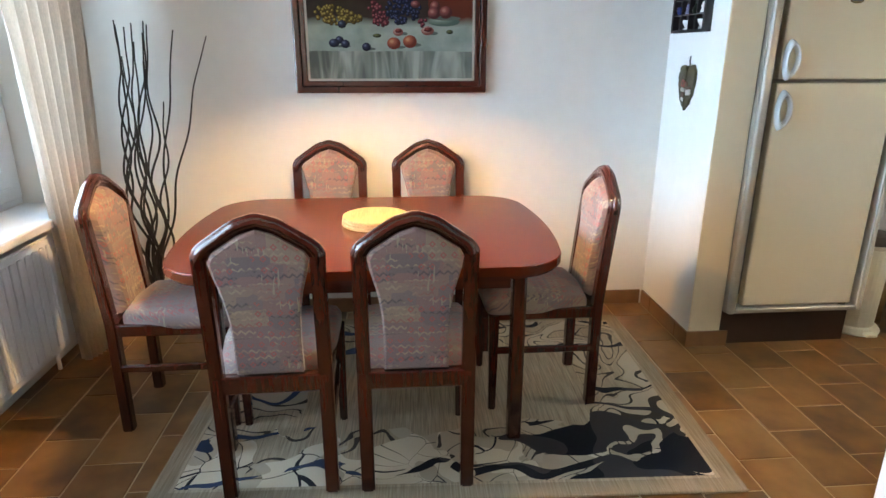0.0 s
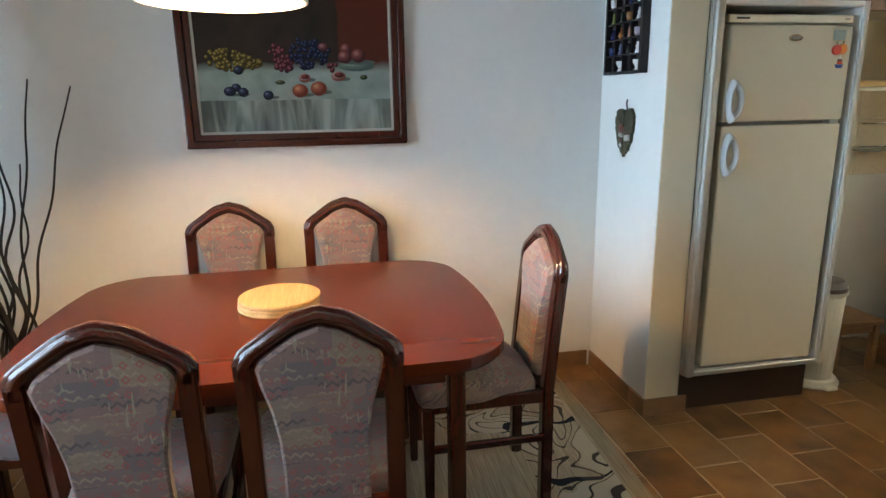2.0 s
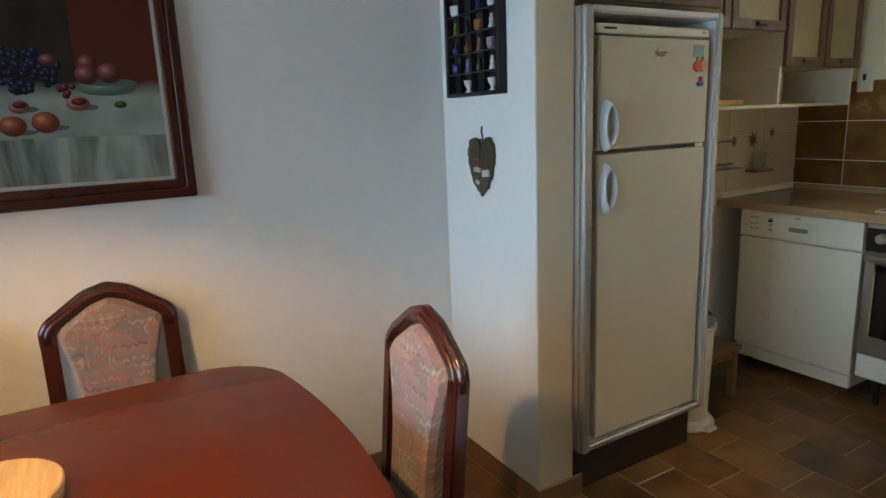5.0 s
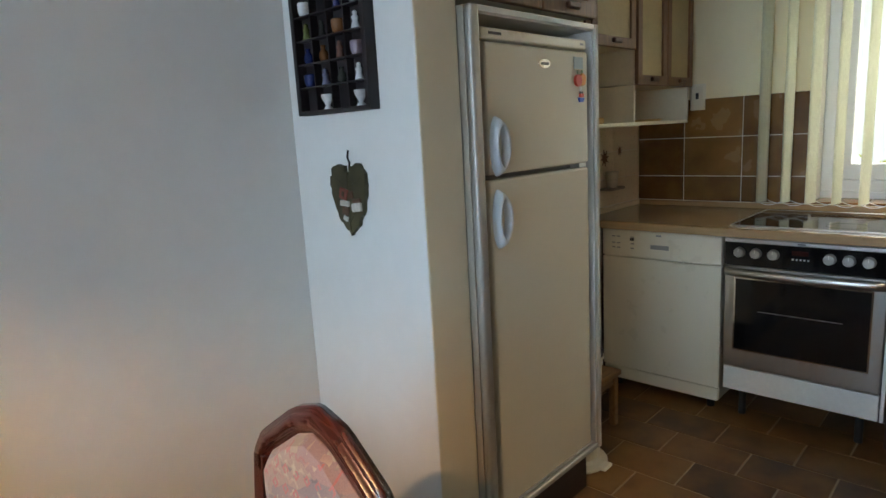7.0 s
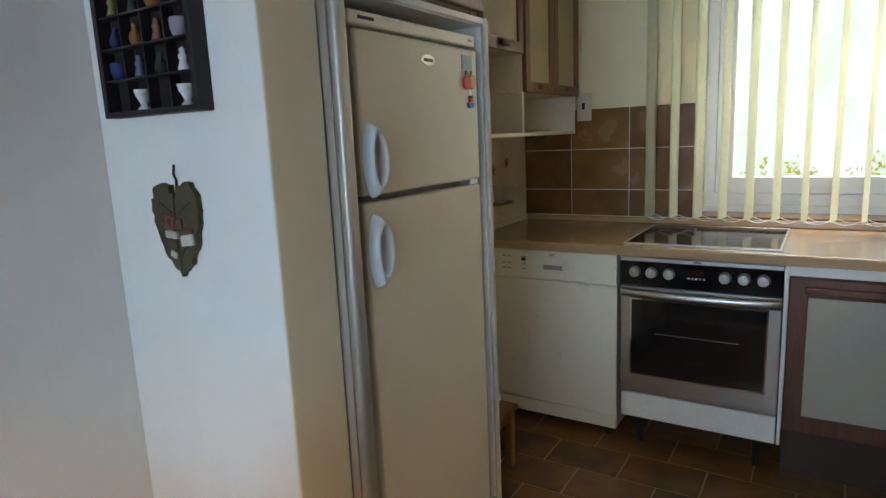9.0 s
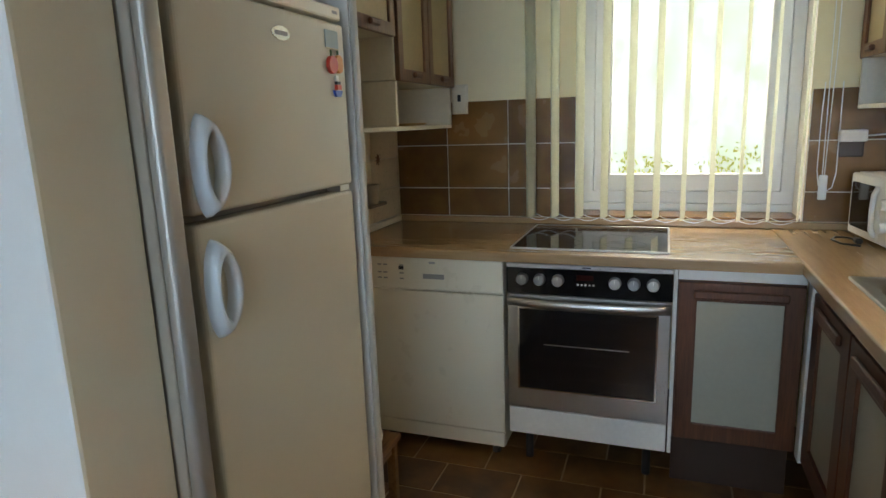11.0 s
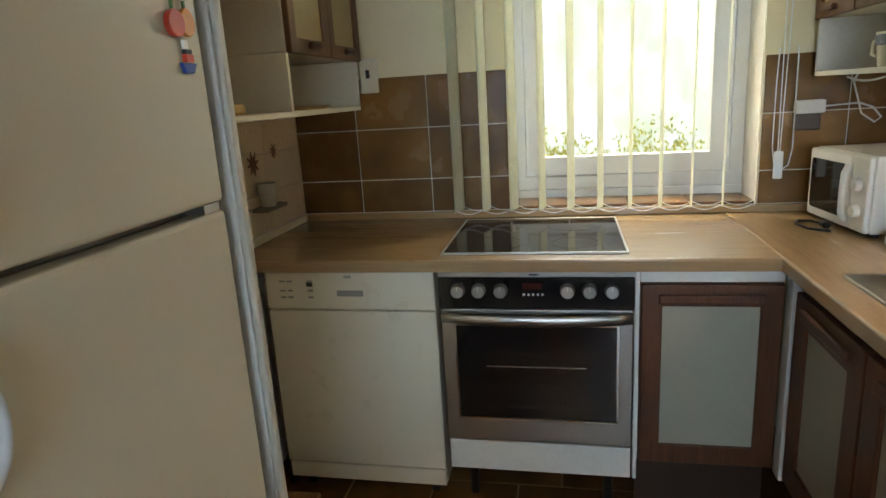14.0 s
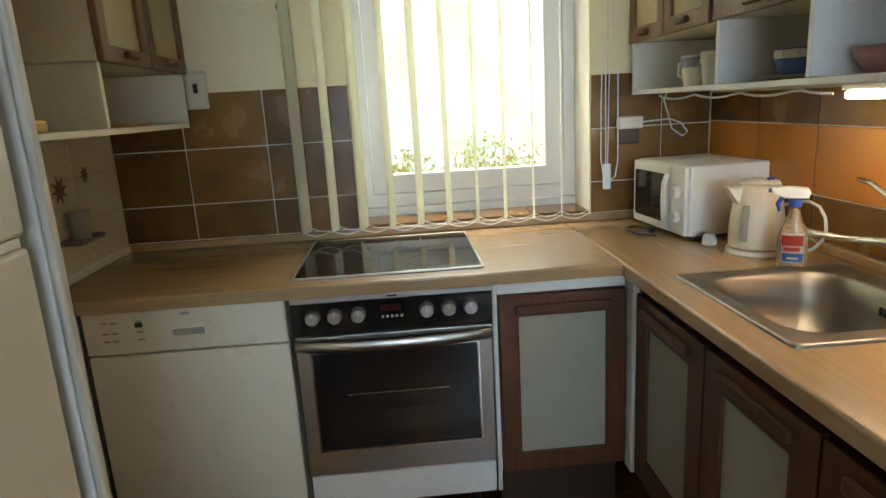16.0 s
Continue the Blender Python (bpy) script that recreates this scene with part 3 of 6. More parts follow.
    # seat cushion
    prof = [(-0.170, -0.185), (-0.186, 0.195), (-0.160, 0.215), (0.160, 0.215), (0.186, 0.195), (0.170, -0.185)]
    bm = bmesh.new()
    rings = []
    for z, k in ((0.400, 0.96), (0.412, 1.0), (0.445, 1.0), (0.462, 0.96), (0.472, 0.86), (0.477, 0.62), (0.478, 0.3)):
        rings.append([bm.verts.new((x * k, 0.015 + (y - 0.015) * k, z)) for x, y in prof])
    for a, b in zip(rings, rings[1:]):
        for k in range(6):
            bm.faces.new((a[k], a[(k + 1) % 6], b[(k + 1) % 6], b[k]))
    bm.faces.new(rings[0]), bm.faces.new(rings[-1])
    bmesh.ops.subdivide_edges(bm, edges=bm.edges, cuts=1, use_grid_fill=True)
    bmesh.ops.smooth_vert(bm, verts=bm.verts, factor=0.4, use_axis_x=True, use_axis_y=True, use_axis_z=True)
    part("seat", bm, FABRIC, c, "patterned mauve fabric seat cushion", smooth=True)
    return c


CHAIRS = ((0.098, 1.832, 0), (-0.328, 1.835, 1.5), (-0.258, 2.740, 180), (0.219, 2.732, 181), (0.585, 2.222, 90), (-0.735, 2.19, -90))
first = chair()
first.matrix_world = pose(CHAIRS[0][0], CHAIRS[0][1], 0.0, 0, 0, CHAIRS[0][2])
for x, y, r in CHAIRS[1:]:
    copy_thing(first, pose(x, y, 0.0, 0, 0, r))


def table():
    cx, cy, top = -0.045, 2.205, 0.703
    t = thing("dining_table", pose(cx, cy, 0), "red mahogany dining table with bowed ends and rounded corners", "table")
    out = []
    hx, hy, r = 0.598, 0.482, 0.13
    for sx, sy, a0 in ((1, -1, -90), (1, 1, 0), (-1, 1, 90), (-1, -1, 180)):
        for k in range(7):
            a = radians(a0 + 15 * k)
            out.append((sx * (hx - r) + r * math.cos(a), sy * (hy - r) + r * math.sin(a)))
        if sy * sx == -1:
            for k in range(1, 8):
                v = (-1 + 2 * k / 8) * (hy - r)
                out.append((sx * hx, v if sx > 0 else -v))
    shaped = []
    for x, y in out:
        bow = 0.058 * (1 - (y / hy) ** 2)
        shaped.append((x + math.copysign(bow, x) * min(1, abs(x) / hx), y + math.copysign(0.012 * (1 - (x / hx) ** 2), y)))
    part("tabletop", prism(shaped, top - 0.030, top, "xy", bev=0.004), TABLEWOOD, t)
    under = [(x * 0.985, y * 0.98) for x, y in shaped]
    part("edge_moulding", prism(under, top - 0.042, top - 0.0305, "xy", bev=0.003), EDGEWOOD, t)
    for y in (-0.355, 0.355):
        part("apron", box(-0.46, 0.46, y - 0.011, y + 0.011, top - 0.115, top - 0.0425), EDGEWOOD, t)
    for x in (-0.49, 0.49):
        part("apron", box(x - 0.011, x + 0.011, -0.31, 0.31, top - 0.115, top - 0.0425), EDGEWOOD, t)
    for sx in (-1, 1):
        for sy in (-1, 1):
            part("leg", box(sx * 0.495 - 0.024, sx * 0.495 + 0.024, sy * 0.335 - 0.024, sy * 0.335 + 0.024, 0.0, top - 0.0425, 0.01, seg=3), MAHOG, t)


table()

mats = thing("cork_mat_stack", pose(-0.028, 2.245, 0.7035), "stack of round pale cork mats on the table", "table mat")
for k in range(3):
    part("mat", lathe([(0.0005, 0.0), (0.121, 0.0), (0.124, 0.003), (0.124, 0.009), (0.121, 0.0115), (0.0005, 0.0117)], 48, center=(0.002 * k, -0.001 * k, 0.0122 * k)), WICKER, mats, smooth=False)

rug = tagged(part("rug", box(-RUG_W / 2, RUG_W / 2, -RUG_D / 2, RUG_D / 2, 0.0, 0.011, 0.004), RUG), "taupe pile rug with a dark scrolled border", "rug")
rug.matrix_world = pose(0.222, 2.235, 0.0005, 0, 0, -2.2)

# pendant lamp above the table
LX, LY, LZ = -0.070, 1.93, 1.545
pl = thing("pendant_lamp", pose(LX, LY, LZ), "cream fabric drum pendant lamp, switched on", "lamp")
part("shade", lathe([(0.188, 0.0), (0.163, 0.18), (0.160, 0.18), (0.185, 0.002)], 56, caps=False), SHADE, pl, smooth=True)
# Unseen cap added to keep the bulb's light off the ceiling.
part("upward_light_cap", lathe([(0.0005, 0.1785), (0.159, 0.1785), (0.159, 0.1815), (0.0005, 0.1815)], 48), CREAM, pl)
part("shade_ring", lathe([(0.1895, -0.003), (0.1895, 0.004), (0.183, 0.004), (0.183, -0.003), (0.1895, -0.003)], 56, caps=False), CREAM, pl)
part("cable", sweep([(0, 0, 0.205), (0, 0, CEILING - LZ - 0.03)], 0.004), GREYCABLE, pl)
part("spider", box(-0.160, 0.160, -0.003, 0.003, 0.170, 0.176), CREAM, pl)
part("lamp_holder", lathe([(0.02, 0.1818), (0.022, 0.195), (0.014, 0.22)], 16), CREAM, pl)
part("bulb_socket", lathe([(0.016, 0.140), (0.018, 0.150), (0.018, 0.1695)], 16), CREAM, pl)
bulb = part("bulb", lathe([(0.004, 0.058), (0.022, 0.066), (0.03, 0.086), (0.026, 0.110), (0.013, 0.1395)], 20), glow("warm_bulb", (1.0, 0.72, 0.40), 25.0), pl, smooth=True)
bulb.visible_shadow = False
part("canopy", lathe([(0.045, CEILING - LZ - 0.035), (0.05, CEILING - LZ - 0.001)], 20), CREAM, pl)

# still-life picture
FX0, FX1, FZ0, FZ1 = -0.398, 0.499, 1.133, 1.835
FY = NORTH - 0.002
pic = thing("framed_painting", pose((FX0 + FX1) / 2, FY, FZ0), "still-life painting of fruit in a dark red wooden frame", "painting")
W2, HH = (FX1 - FX0) / 2, FZ1 - FZ0


def moulding(x0, x1, z0, z1, width, y0, y1, parent, name, mat, bev):
    part(name, ring_frame(rect(x0, x1, z0, z1), rect(x0 + width, x1 - width, z0 + width, z1 - width), y0, y1, "xz", bev=bev), mat, parent)


moulding(-W2, W2, 0, HH, 0.030, -0.036, 0.0, pic, "frame", MAHOG, 0.006)
moulding(-W2 + 0.030, W2 - 0.030, 0.030, HH - 0.030, 0.026, -0.028, 0.0, pic, "inner_frame", MAHOG, 0.005)
moulding(-W2 + 0.056, W2 - 0.056, 0.056, HH - 0.056, 0.010, -0.020, 0.0, pic, "slip", plain("grey_slip", (0.42, 0.39, 0.33), 0.5), 0.001)
CW = W2 - 0.066
CB, CT = 0.066, HH - 0.066


def canvas_material():
    m = Mat("oil_canvas", 0.6, spec=0.2)
    c = m.t.nodes.new("ShaderNodeTexCoord")
    sep = m.t.nodes.new("ShaderNodeSeparateXYZ")
    m.link(c.outputs["Object"], sep.inputs[0])
    z, x = sep.outputs[2], sep.outputs[0]
    n = m.noise(m.coords((9, 9, 9)), 1.0, 4.0)
    cloth = m.ramp(n, ((0.3, (0.16, 0.205, 0.18)), (0.7, (0.29, 0.345, 0.30))))
    folds = m.noise(m.coords((13, 13, 2.2)), 1.0, 2.5, 0.5, 1.2)
    front = m.ramp(folds, ((0.35, (0.085, 0.100, 0.088)), (0.5, (0.165, 0.19, 0.165)), (0.66, (0.29, 0.33, 0.285))))
    zz = m.math("ADD", z, m.math("MULTIPLY", n, 0.012))
    low = m.mix(m.math("LESS_THAN", zz, CB + 0.130), cloth, front)
    warm = m.math("GREATER_THAN", m.math("ADD", x, m.math("MULTIPLY", n, 0.05)), 0.20)
    back = m.mix(warm, m.ramp(n, ((0.3, (0.018, 0.012, 0.009)), (0.7, (0.036, 0.022, 0.015)))), (0.085, 0.018, 0.009))
    edge = m.node("ShaderNodeMapRange")
    m.link(m.math("ADD", z, m.math("MULTIPLY", n, 0.05)), edge.inputs[0])
    edge.inputs[1].default_value, edge.inputs[2].default_value = CB + 0.262, CB + 0.300
    m.color(m.mix(edge.outputs[0], low, back))
    m.bump(m.noise(m.coords((260, 260, 260)), 1.0, 2.0), 0.25, 0.001)
    return m.m


part("canvas", box(-CW, CW, -0.014, -0.002, CB, CT), canvas_material(), pic, "oil painting of fruit on a draped cloth")


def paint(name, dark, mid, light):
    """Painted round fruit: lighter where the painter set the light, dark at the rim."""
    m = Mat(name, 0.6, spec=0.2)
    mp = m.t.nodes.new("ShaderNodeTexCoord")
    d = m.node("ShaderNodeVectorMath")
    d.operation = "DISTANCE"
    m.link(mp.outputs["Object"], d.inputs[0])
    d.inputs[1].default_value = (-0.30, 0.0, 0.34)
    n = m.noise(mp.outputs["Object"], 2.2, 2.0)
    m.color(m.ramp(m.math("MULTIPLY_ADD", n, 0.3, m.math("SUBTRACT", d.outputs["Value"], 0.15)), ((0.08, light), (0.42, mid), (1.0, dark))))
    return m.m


DAUB = {}


def fruit(x, z, rx, rz, mat, name="painted_fruit"):
    """A thin daub of paint on the canvas, each one over the last."""
    if mat.name not in DAUB:
        pts = [(math.cos(2 * math.pi * k / 14), math.sin(2 * math.pi * k / 14)) for k in range(14)]
        DAUB[mat.name] = finish(name, prism(pts, -0.0004, 0.0, "xz"), mat)
    fruit.layer += 1
    o = new(name, DAUB[mat.name])
    o.parent = pic
    o.location = (x, -0.0142 - 0.000015 * fruit.layer, z)
    o.scale = (rx, 1, rz)


fruit.layer = 0
rng = random.Random(4)
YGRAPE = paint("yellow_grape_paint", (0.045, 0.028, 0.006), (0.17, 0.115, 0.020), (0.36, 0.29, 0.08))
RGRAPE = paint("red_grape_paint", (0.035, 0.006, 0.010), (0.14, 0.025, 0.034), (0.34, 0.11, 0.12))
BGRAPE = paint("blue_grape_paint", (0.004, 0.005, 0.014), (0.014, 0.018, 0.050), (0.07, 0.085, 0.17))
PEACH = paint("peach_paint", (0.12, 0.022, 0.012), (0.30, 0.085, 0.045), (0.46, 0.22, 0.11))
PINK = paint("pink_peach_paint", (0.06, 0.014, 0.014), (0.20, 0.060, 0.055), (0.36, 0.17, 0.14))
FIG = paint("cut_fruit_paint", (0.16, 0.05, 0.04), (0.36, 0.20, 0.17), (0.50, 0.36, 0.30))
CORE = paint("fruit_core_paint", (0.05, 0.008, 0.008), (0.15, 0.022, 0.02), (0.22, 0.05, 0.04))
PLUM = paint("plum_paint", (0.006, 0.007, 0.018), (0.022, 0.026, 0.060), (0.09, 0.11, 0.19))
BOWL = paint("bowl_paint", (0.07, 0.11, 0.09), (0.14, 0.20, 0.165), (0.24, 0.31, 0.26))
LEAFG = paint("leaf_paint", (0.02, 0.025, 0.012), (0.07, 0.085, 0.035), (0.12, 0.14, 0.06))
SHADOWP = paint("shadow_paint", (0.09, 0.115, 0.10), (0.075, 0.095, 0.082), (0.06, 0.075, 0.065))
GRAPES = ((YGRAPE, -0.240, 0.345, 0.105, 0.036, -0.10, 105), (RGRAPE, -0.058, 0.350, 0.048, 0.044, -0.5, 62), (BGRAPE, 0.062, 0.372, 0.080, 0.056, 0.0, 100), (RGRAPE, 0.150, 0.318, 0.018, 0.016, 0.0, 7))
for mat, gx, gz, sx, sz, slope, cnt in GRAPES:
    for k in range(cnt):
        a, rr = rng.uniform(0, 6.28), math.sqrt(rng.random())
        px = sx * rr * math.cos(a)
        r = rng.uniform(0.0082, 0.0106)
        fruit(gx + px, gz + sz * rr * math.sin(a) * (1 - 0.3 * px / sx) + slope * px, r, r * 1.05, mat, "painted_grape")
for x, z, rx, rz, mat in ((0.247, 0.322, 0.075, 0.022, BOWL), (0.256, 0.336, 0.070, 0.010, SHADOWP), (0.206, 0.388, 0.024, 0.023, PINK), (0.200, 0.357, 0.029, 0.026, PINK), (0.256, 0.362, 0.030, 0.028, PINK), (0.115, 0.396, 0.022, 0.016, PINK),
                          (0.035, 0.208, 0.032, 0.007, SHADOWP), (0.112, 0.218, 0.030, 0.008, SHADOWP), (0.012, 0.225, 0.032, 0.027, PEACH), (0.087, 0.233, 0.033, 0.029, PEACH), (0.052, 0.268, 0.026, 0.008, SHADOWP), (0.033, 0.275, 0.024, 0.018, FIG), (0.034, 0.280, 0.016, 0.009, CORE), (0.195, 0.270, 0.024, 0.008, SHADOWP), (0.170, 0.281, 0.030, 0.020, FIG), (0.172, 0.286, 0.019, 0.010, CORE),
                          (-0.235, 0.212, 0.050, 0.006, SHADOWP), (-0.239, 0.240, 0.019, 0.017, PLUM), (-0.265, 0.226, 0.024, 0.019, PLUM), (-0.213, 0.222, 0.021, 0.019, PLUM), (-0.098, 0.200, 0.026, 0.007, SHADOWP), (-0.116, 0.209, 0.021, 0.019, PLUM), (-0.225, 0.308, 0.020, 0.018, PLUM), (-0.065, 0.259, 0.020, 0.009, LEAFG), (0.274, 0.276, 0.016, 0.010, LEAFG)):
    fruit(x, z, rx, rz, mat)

# twigs in the corner
tw = thing("twig_bundle", pose(-1.12, 2.92, 0), "bundle of tall curly dark twigs standing in the corner", "decoration")
rng = random.Random(11)
TIPS = ((-0.03, 1.45), (-0.01, 1.43), (0.02, 1.44), (0.04, 1.42), (0.07, 1.40), (0.11, 1.445), (0.125, 1.43), (0.225, 1.41), (0.36, 1.385), (0.0, 1.30), (0.09, 1.28), (0.05, 1.36), (-0.02, 1.2), (0.12, 1.1))
for i, (tx, tz) in enumerate(TIPS):
    ph, fr, am = rng.uniform(0, 6.28), rng.uniform(6.5, 9.5), rng.uniform(0.026, 0.040) * (0.6 if i in (7, 8) else 1.0)
    bx, by = rng.uniform(-0.035, 0.045), rng.uniform(-0.03, 0.03)
    ty = rng.uniform(-0.06, 0.09)
    path, rad = [], []
    for k in range(41):
        u = k / 40
        bulge = -0.05 * math.sin(math.pi * min(1, max(0, (u - 0.25) / 0.6))) * (1 if i < 6 else -0.3)
        wv = am * math.sin(fr * 2.2 * u + ph) * math.sin(math.pi * min(1, u * 1.05))
        xx = bx + (tx - bx) * u ** 1.35 + bulge + wv
        path.append((xx, by + (ty - by) * u + 0.7 * am * math.cos(fr * 2.4 * u + ph) * math.sin(math.pi * min(1, u)), tz * u))
        rad.append(0.0076 * (1 - 0.62 * u))
    part("twig", sweep(path, rad, n=6), IRON, tw, smooth=True)

# radiator below the dining window
rad = thing("radiator", pose(-1.37, 2.55, 0.11), "white ribbed panel radiator below the window", "radiator")
RL = 1.55
part("panel", box(-0.012, 0.0, -RL, 0.0, 0.0, 0.49, 0.004), PVC, rad)
for k in range(30):
    y = -0.035 - k * 0.0508
    part("rib", box(-0.001, 0.006, y - 0.016, y + 0.016, 0.03, 0.46, 0.0055), PVC, rad)
part("panel", box(-0.092, -0.080, -RL, 0.0, 0.0, 0.49, 0.004), PVC, rad)
part("top_grille", box(-0.092, 0.0, -RL, 0.0, 0.4905, 0.496), PVC, rad)
part("side_cover", box(-0.079, -0.013, -0.006, 0.0, 0.0, 0.49), PVC, rad)
part("bracket", box(-0.0985, -0.0925, -0.9, -0.85, 0.05, 0.42), PVC, rad)
part("pipe", sweep([(-0.05, -0.03, 0.0), (-0.05, -0.03, -0.108)], 0.009), PVC, rad, smooth=True)


def curtain():
    c = thing("curtain", pose(-1.30, 2.42, 0.0), "floor-length beige curtain drawn aside by the window", "curtain")
    bm = bmesh.new()
    rows = []
    for j in range(15):
        z = 0.012 + 2.33 * j / 14
        row = []
        for k in range(73):
            u = k / 72
            left, right = 0.155 - 0.131 * z, 0.330 + 0.085 * z      # gathered towards the foot
            y = left + u * (right - left) * (1 + 0.02 * math.sin(3 * z))
            xx = 0.012 + 0.034 * math.sin(2 * math.pi * 7 * u + 0.5 * math.sin(2.1 * z)) * (0.8 + 0.2 * math.sin(5 * u + z)) + 0.050 * u - 0.05 * (1 - min(1, z / 1.4))
            row.append(bm.verts.new((xx, y, z)))
        rows.append(row)
    for a, b in zip(rows, rows[1:]):
        for k in range(72):
            bm.faces.new((a[k], a[k + 1], b[k + 1], b[k]))
    bmesh.ops.solidify(bm, geom=list(bm.faces), thickness=0.003)
    part("cloth", bm, CURTAIN, c, smooth=True)
    part("curtain_rail", sweep([(0.02, -3.3, 2.36), (0.02, 0.6, 2.36)], 0.012), PVC, c, smooth=True)
    part("rail_bracket", box(-0.17, 0.02, 0.3, 0.32, 2.352, 2.368), PVC, c)


curtain()


# ---- stub wall: display box and ceramic leaf ----
def display_box():
    y0, y1, z0, z1 = 2.655, 2.972, 1.405, 1.81
    d = thing("miniature_display_box", pose(PX0, y0, z0), "dark wooden display box holding small porcelain figures", "shelf")
    w, h, dep = y1 - y0, z1 - z0, 0.036
    dark = plain("black_stained_wood", (0.011, 0.0065, 0.0075), 0.55, vary=0.3)
    part("back_panel", box(-0.006, -0.001, 0.002, w - 0.002, 0.002, h - 0.002), dark, d)
    part("frame", ring_frame(rect(0, w, 0, h), rect(0.016, w - 0.016, 0.012, h - 0.012), -dep, -0.0005, "yz", bev=0.002), dark, d)
    nr, ncol = 6, 4
    ch = (h - 0.024) / nr
    cw = (w - 0.032) / ncol
    for k in range(1, nr):
        part("shelf", box(-dep + 0.004, -0.0065, 0.0165, w - 0.0165, 0.012 + ch * k - 0.002, 0.012 + ch * k + 0.002), dark, d)
    for k in range(1, ncol):
        for r in range(nr):
            part("divider", box(-dep + 0.005, -0.0065, 0.016 + cw * k - 0.002, 0.016 + cw * k + 0.002, 0.0125 + ch * r + (0.0025 if r else 0), 0.0095 + ch * (r + 1)), dark, d)
    china = plain("white_porcelain", (0.66, 0.65, 0.64), 0.15, vary=0.2, grain=90)
    cols = {c: plain(c + "_glaze", v, 0.2) for c, v in (("blue", (0.015, 0.025, 0.10)), ("orange", (0.20, 0.085, 0.03)), ("violet", (0.30, 0.25, 0.30)), ("green", (0.03, 0.035, 0.028)), ("red", (0.20, 0.10, 0.07)), ("pale_blue", (0.13, 0.15, 0.24)), ("lime", (0.14, 0.17, 0.05)))}
    gob = [(0.0004, 0), (0.013, 0), (0.012, 0.003), (0.006, 0.009), (0.010, 0.018), (0.016, 0.028), (0.018, 0.040), (0.016, 0.040), (0.013, 0.028), (0.0004, 0.02)]
    cup = [(0.0004, 0), (0.014, 0), (0.018, 0.012), (0.019, 0.030), (0.017, 0.034), (0.0004, 0.033)]
    fig = [(0.0004, 0), (0.012, 0), (0.011, 0.006), (0.007, 0.018), (0.010, 0.027), (0.005, 0.033), (0.007, 0.039), (0.0004, 0.045)]
    vase = [(0.0004, 0), (0.010, 0), (0.014, 0.010), (0.012, 0.022), (0.005, 0.030), (0.007, 0.040), (0.0004, 0.0405)]
    # rows from the foot; columns from the room side
    LAY = ((0, 0, gob, china, "small white porcelain goblet"), (0, 2, gob, china, "small white porcelain goblet"), (1, 0, fig, china, "small white porcelain figure"), (1, 1, vase, cols["green"], "small dark green vase"), (1, 2, fig, cols["pale_blue"], "small pale blue figure"), (1, 3, cup, cols["blue"], "small blue cup in the display box"),
           (2, 0, cup, cols["violet"], "small violet mug in the display box"), (2, 1, fig, cols["red"], "small red and white figure"), (2, 2, vase, cols["orange"], "small orange vase in the display box"), (2, 3, vase, cols["blue"], "small blue vase in the display box"), (3, 0, fig, china, "small white figure in the display box"), (3, 1, cup, cols["orange"], "small orange cup in the display box"), (3, 2, fig, cols["green"], "small green figure in the display box"),
           (3, 3, fig, cols["lime"], "small lime figure in the display box"), (4, 0, vase, china, "small white vase in the display box"), (4, 1, fig, cols["blue"], "small blue figure in the display box"), (4, 3, cup, china, "small white cup in the display box"))
    for r, c, prof, mat, lab in LAY:
        o = tagged(part("figurine", lathe(prof, 16), mat, smooth=True), lab, "figurine", "miniatures in the display box")
        o.matrix_world = pose(PX0 - 0.020, y0 + 0.016 + cw * (c + 0.5), z0 + 0.012 + ch * r + (0.0025 if r else 0.0005), 0, 0, 0)


display_box()


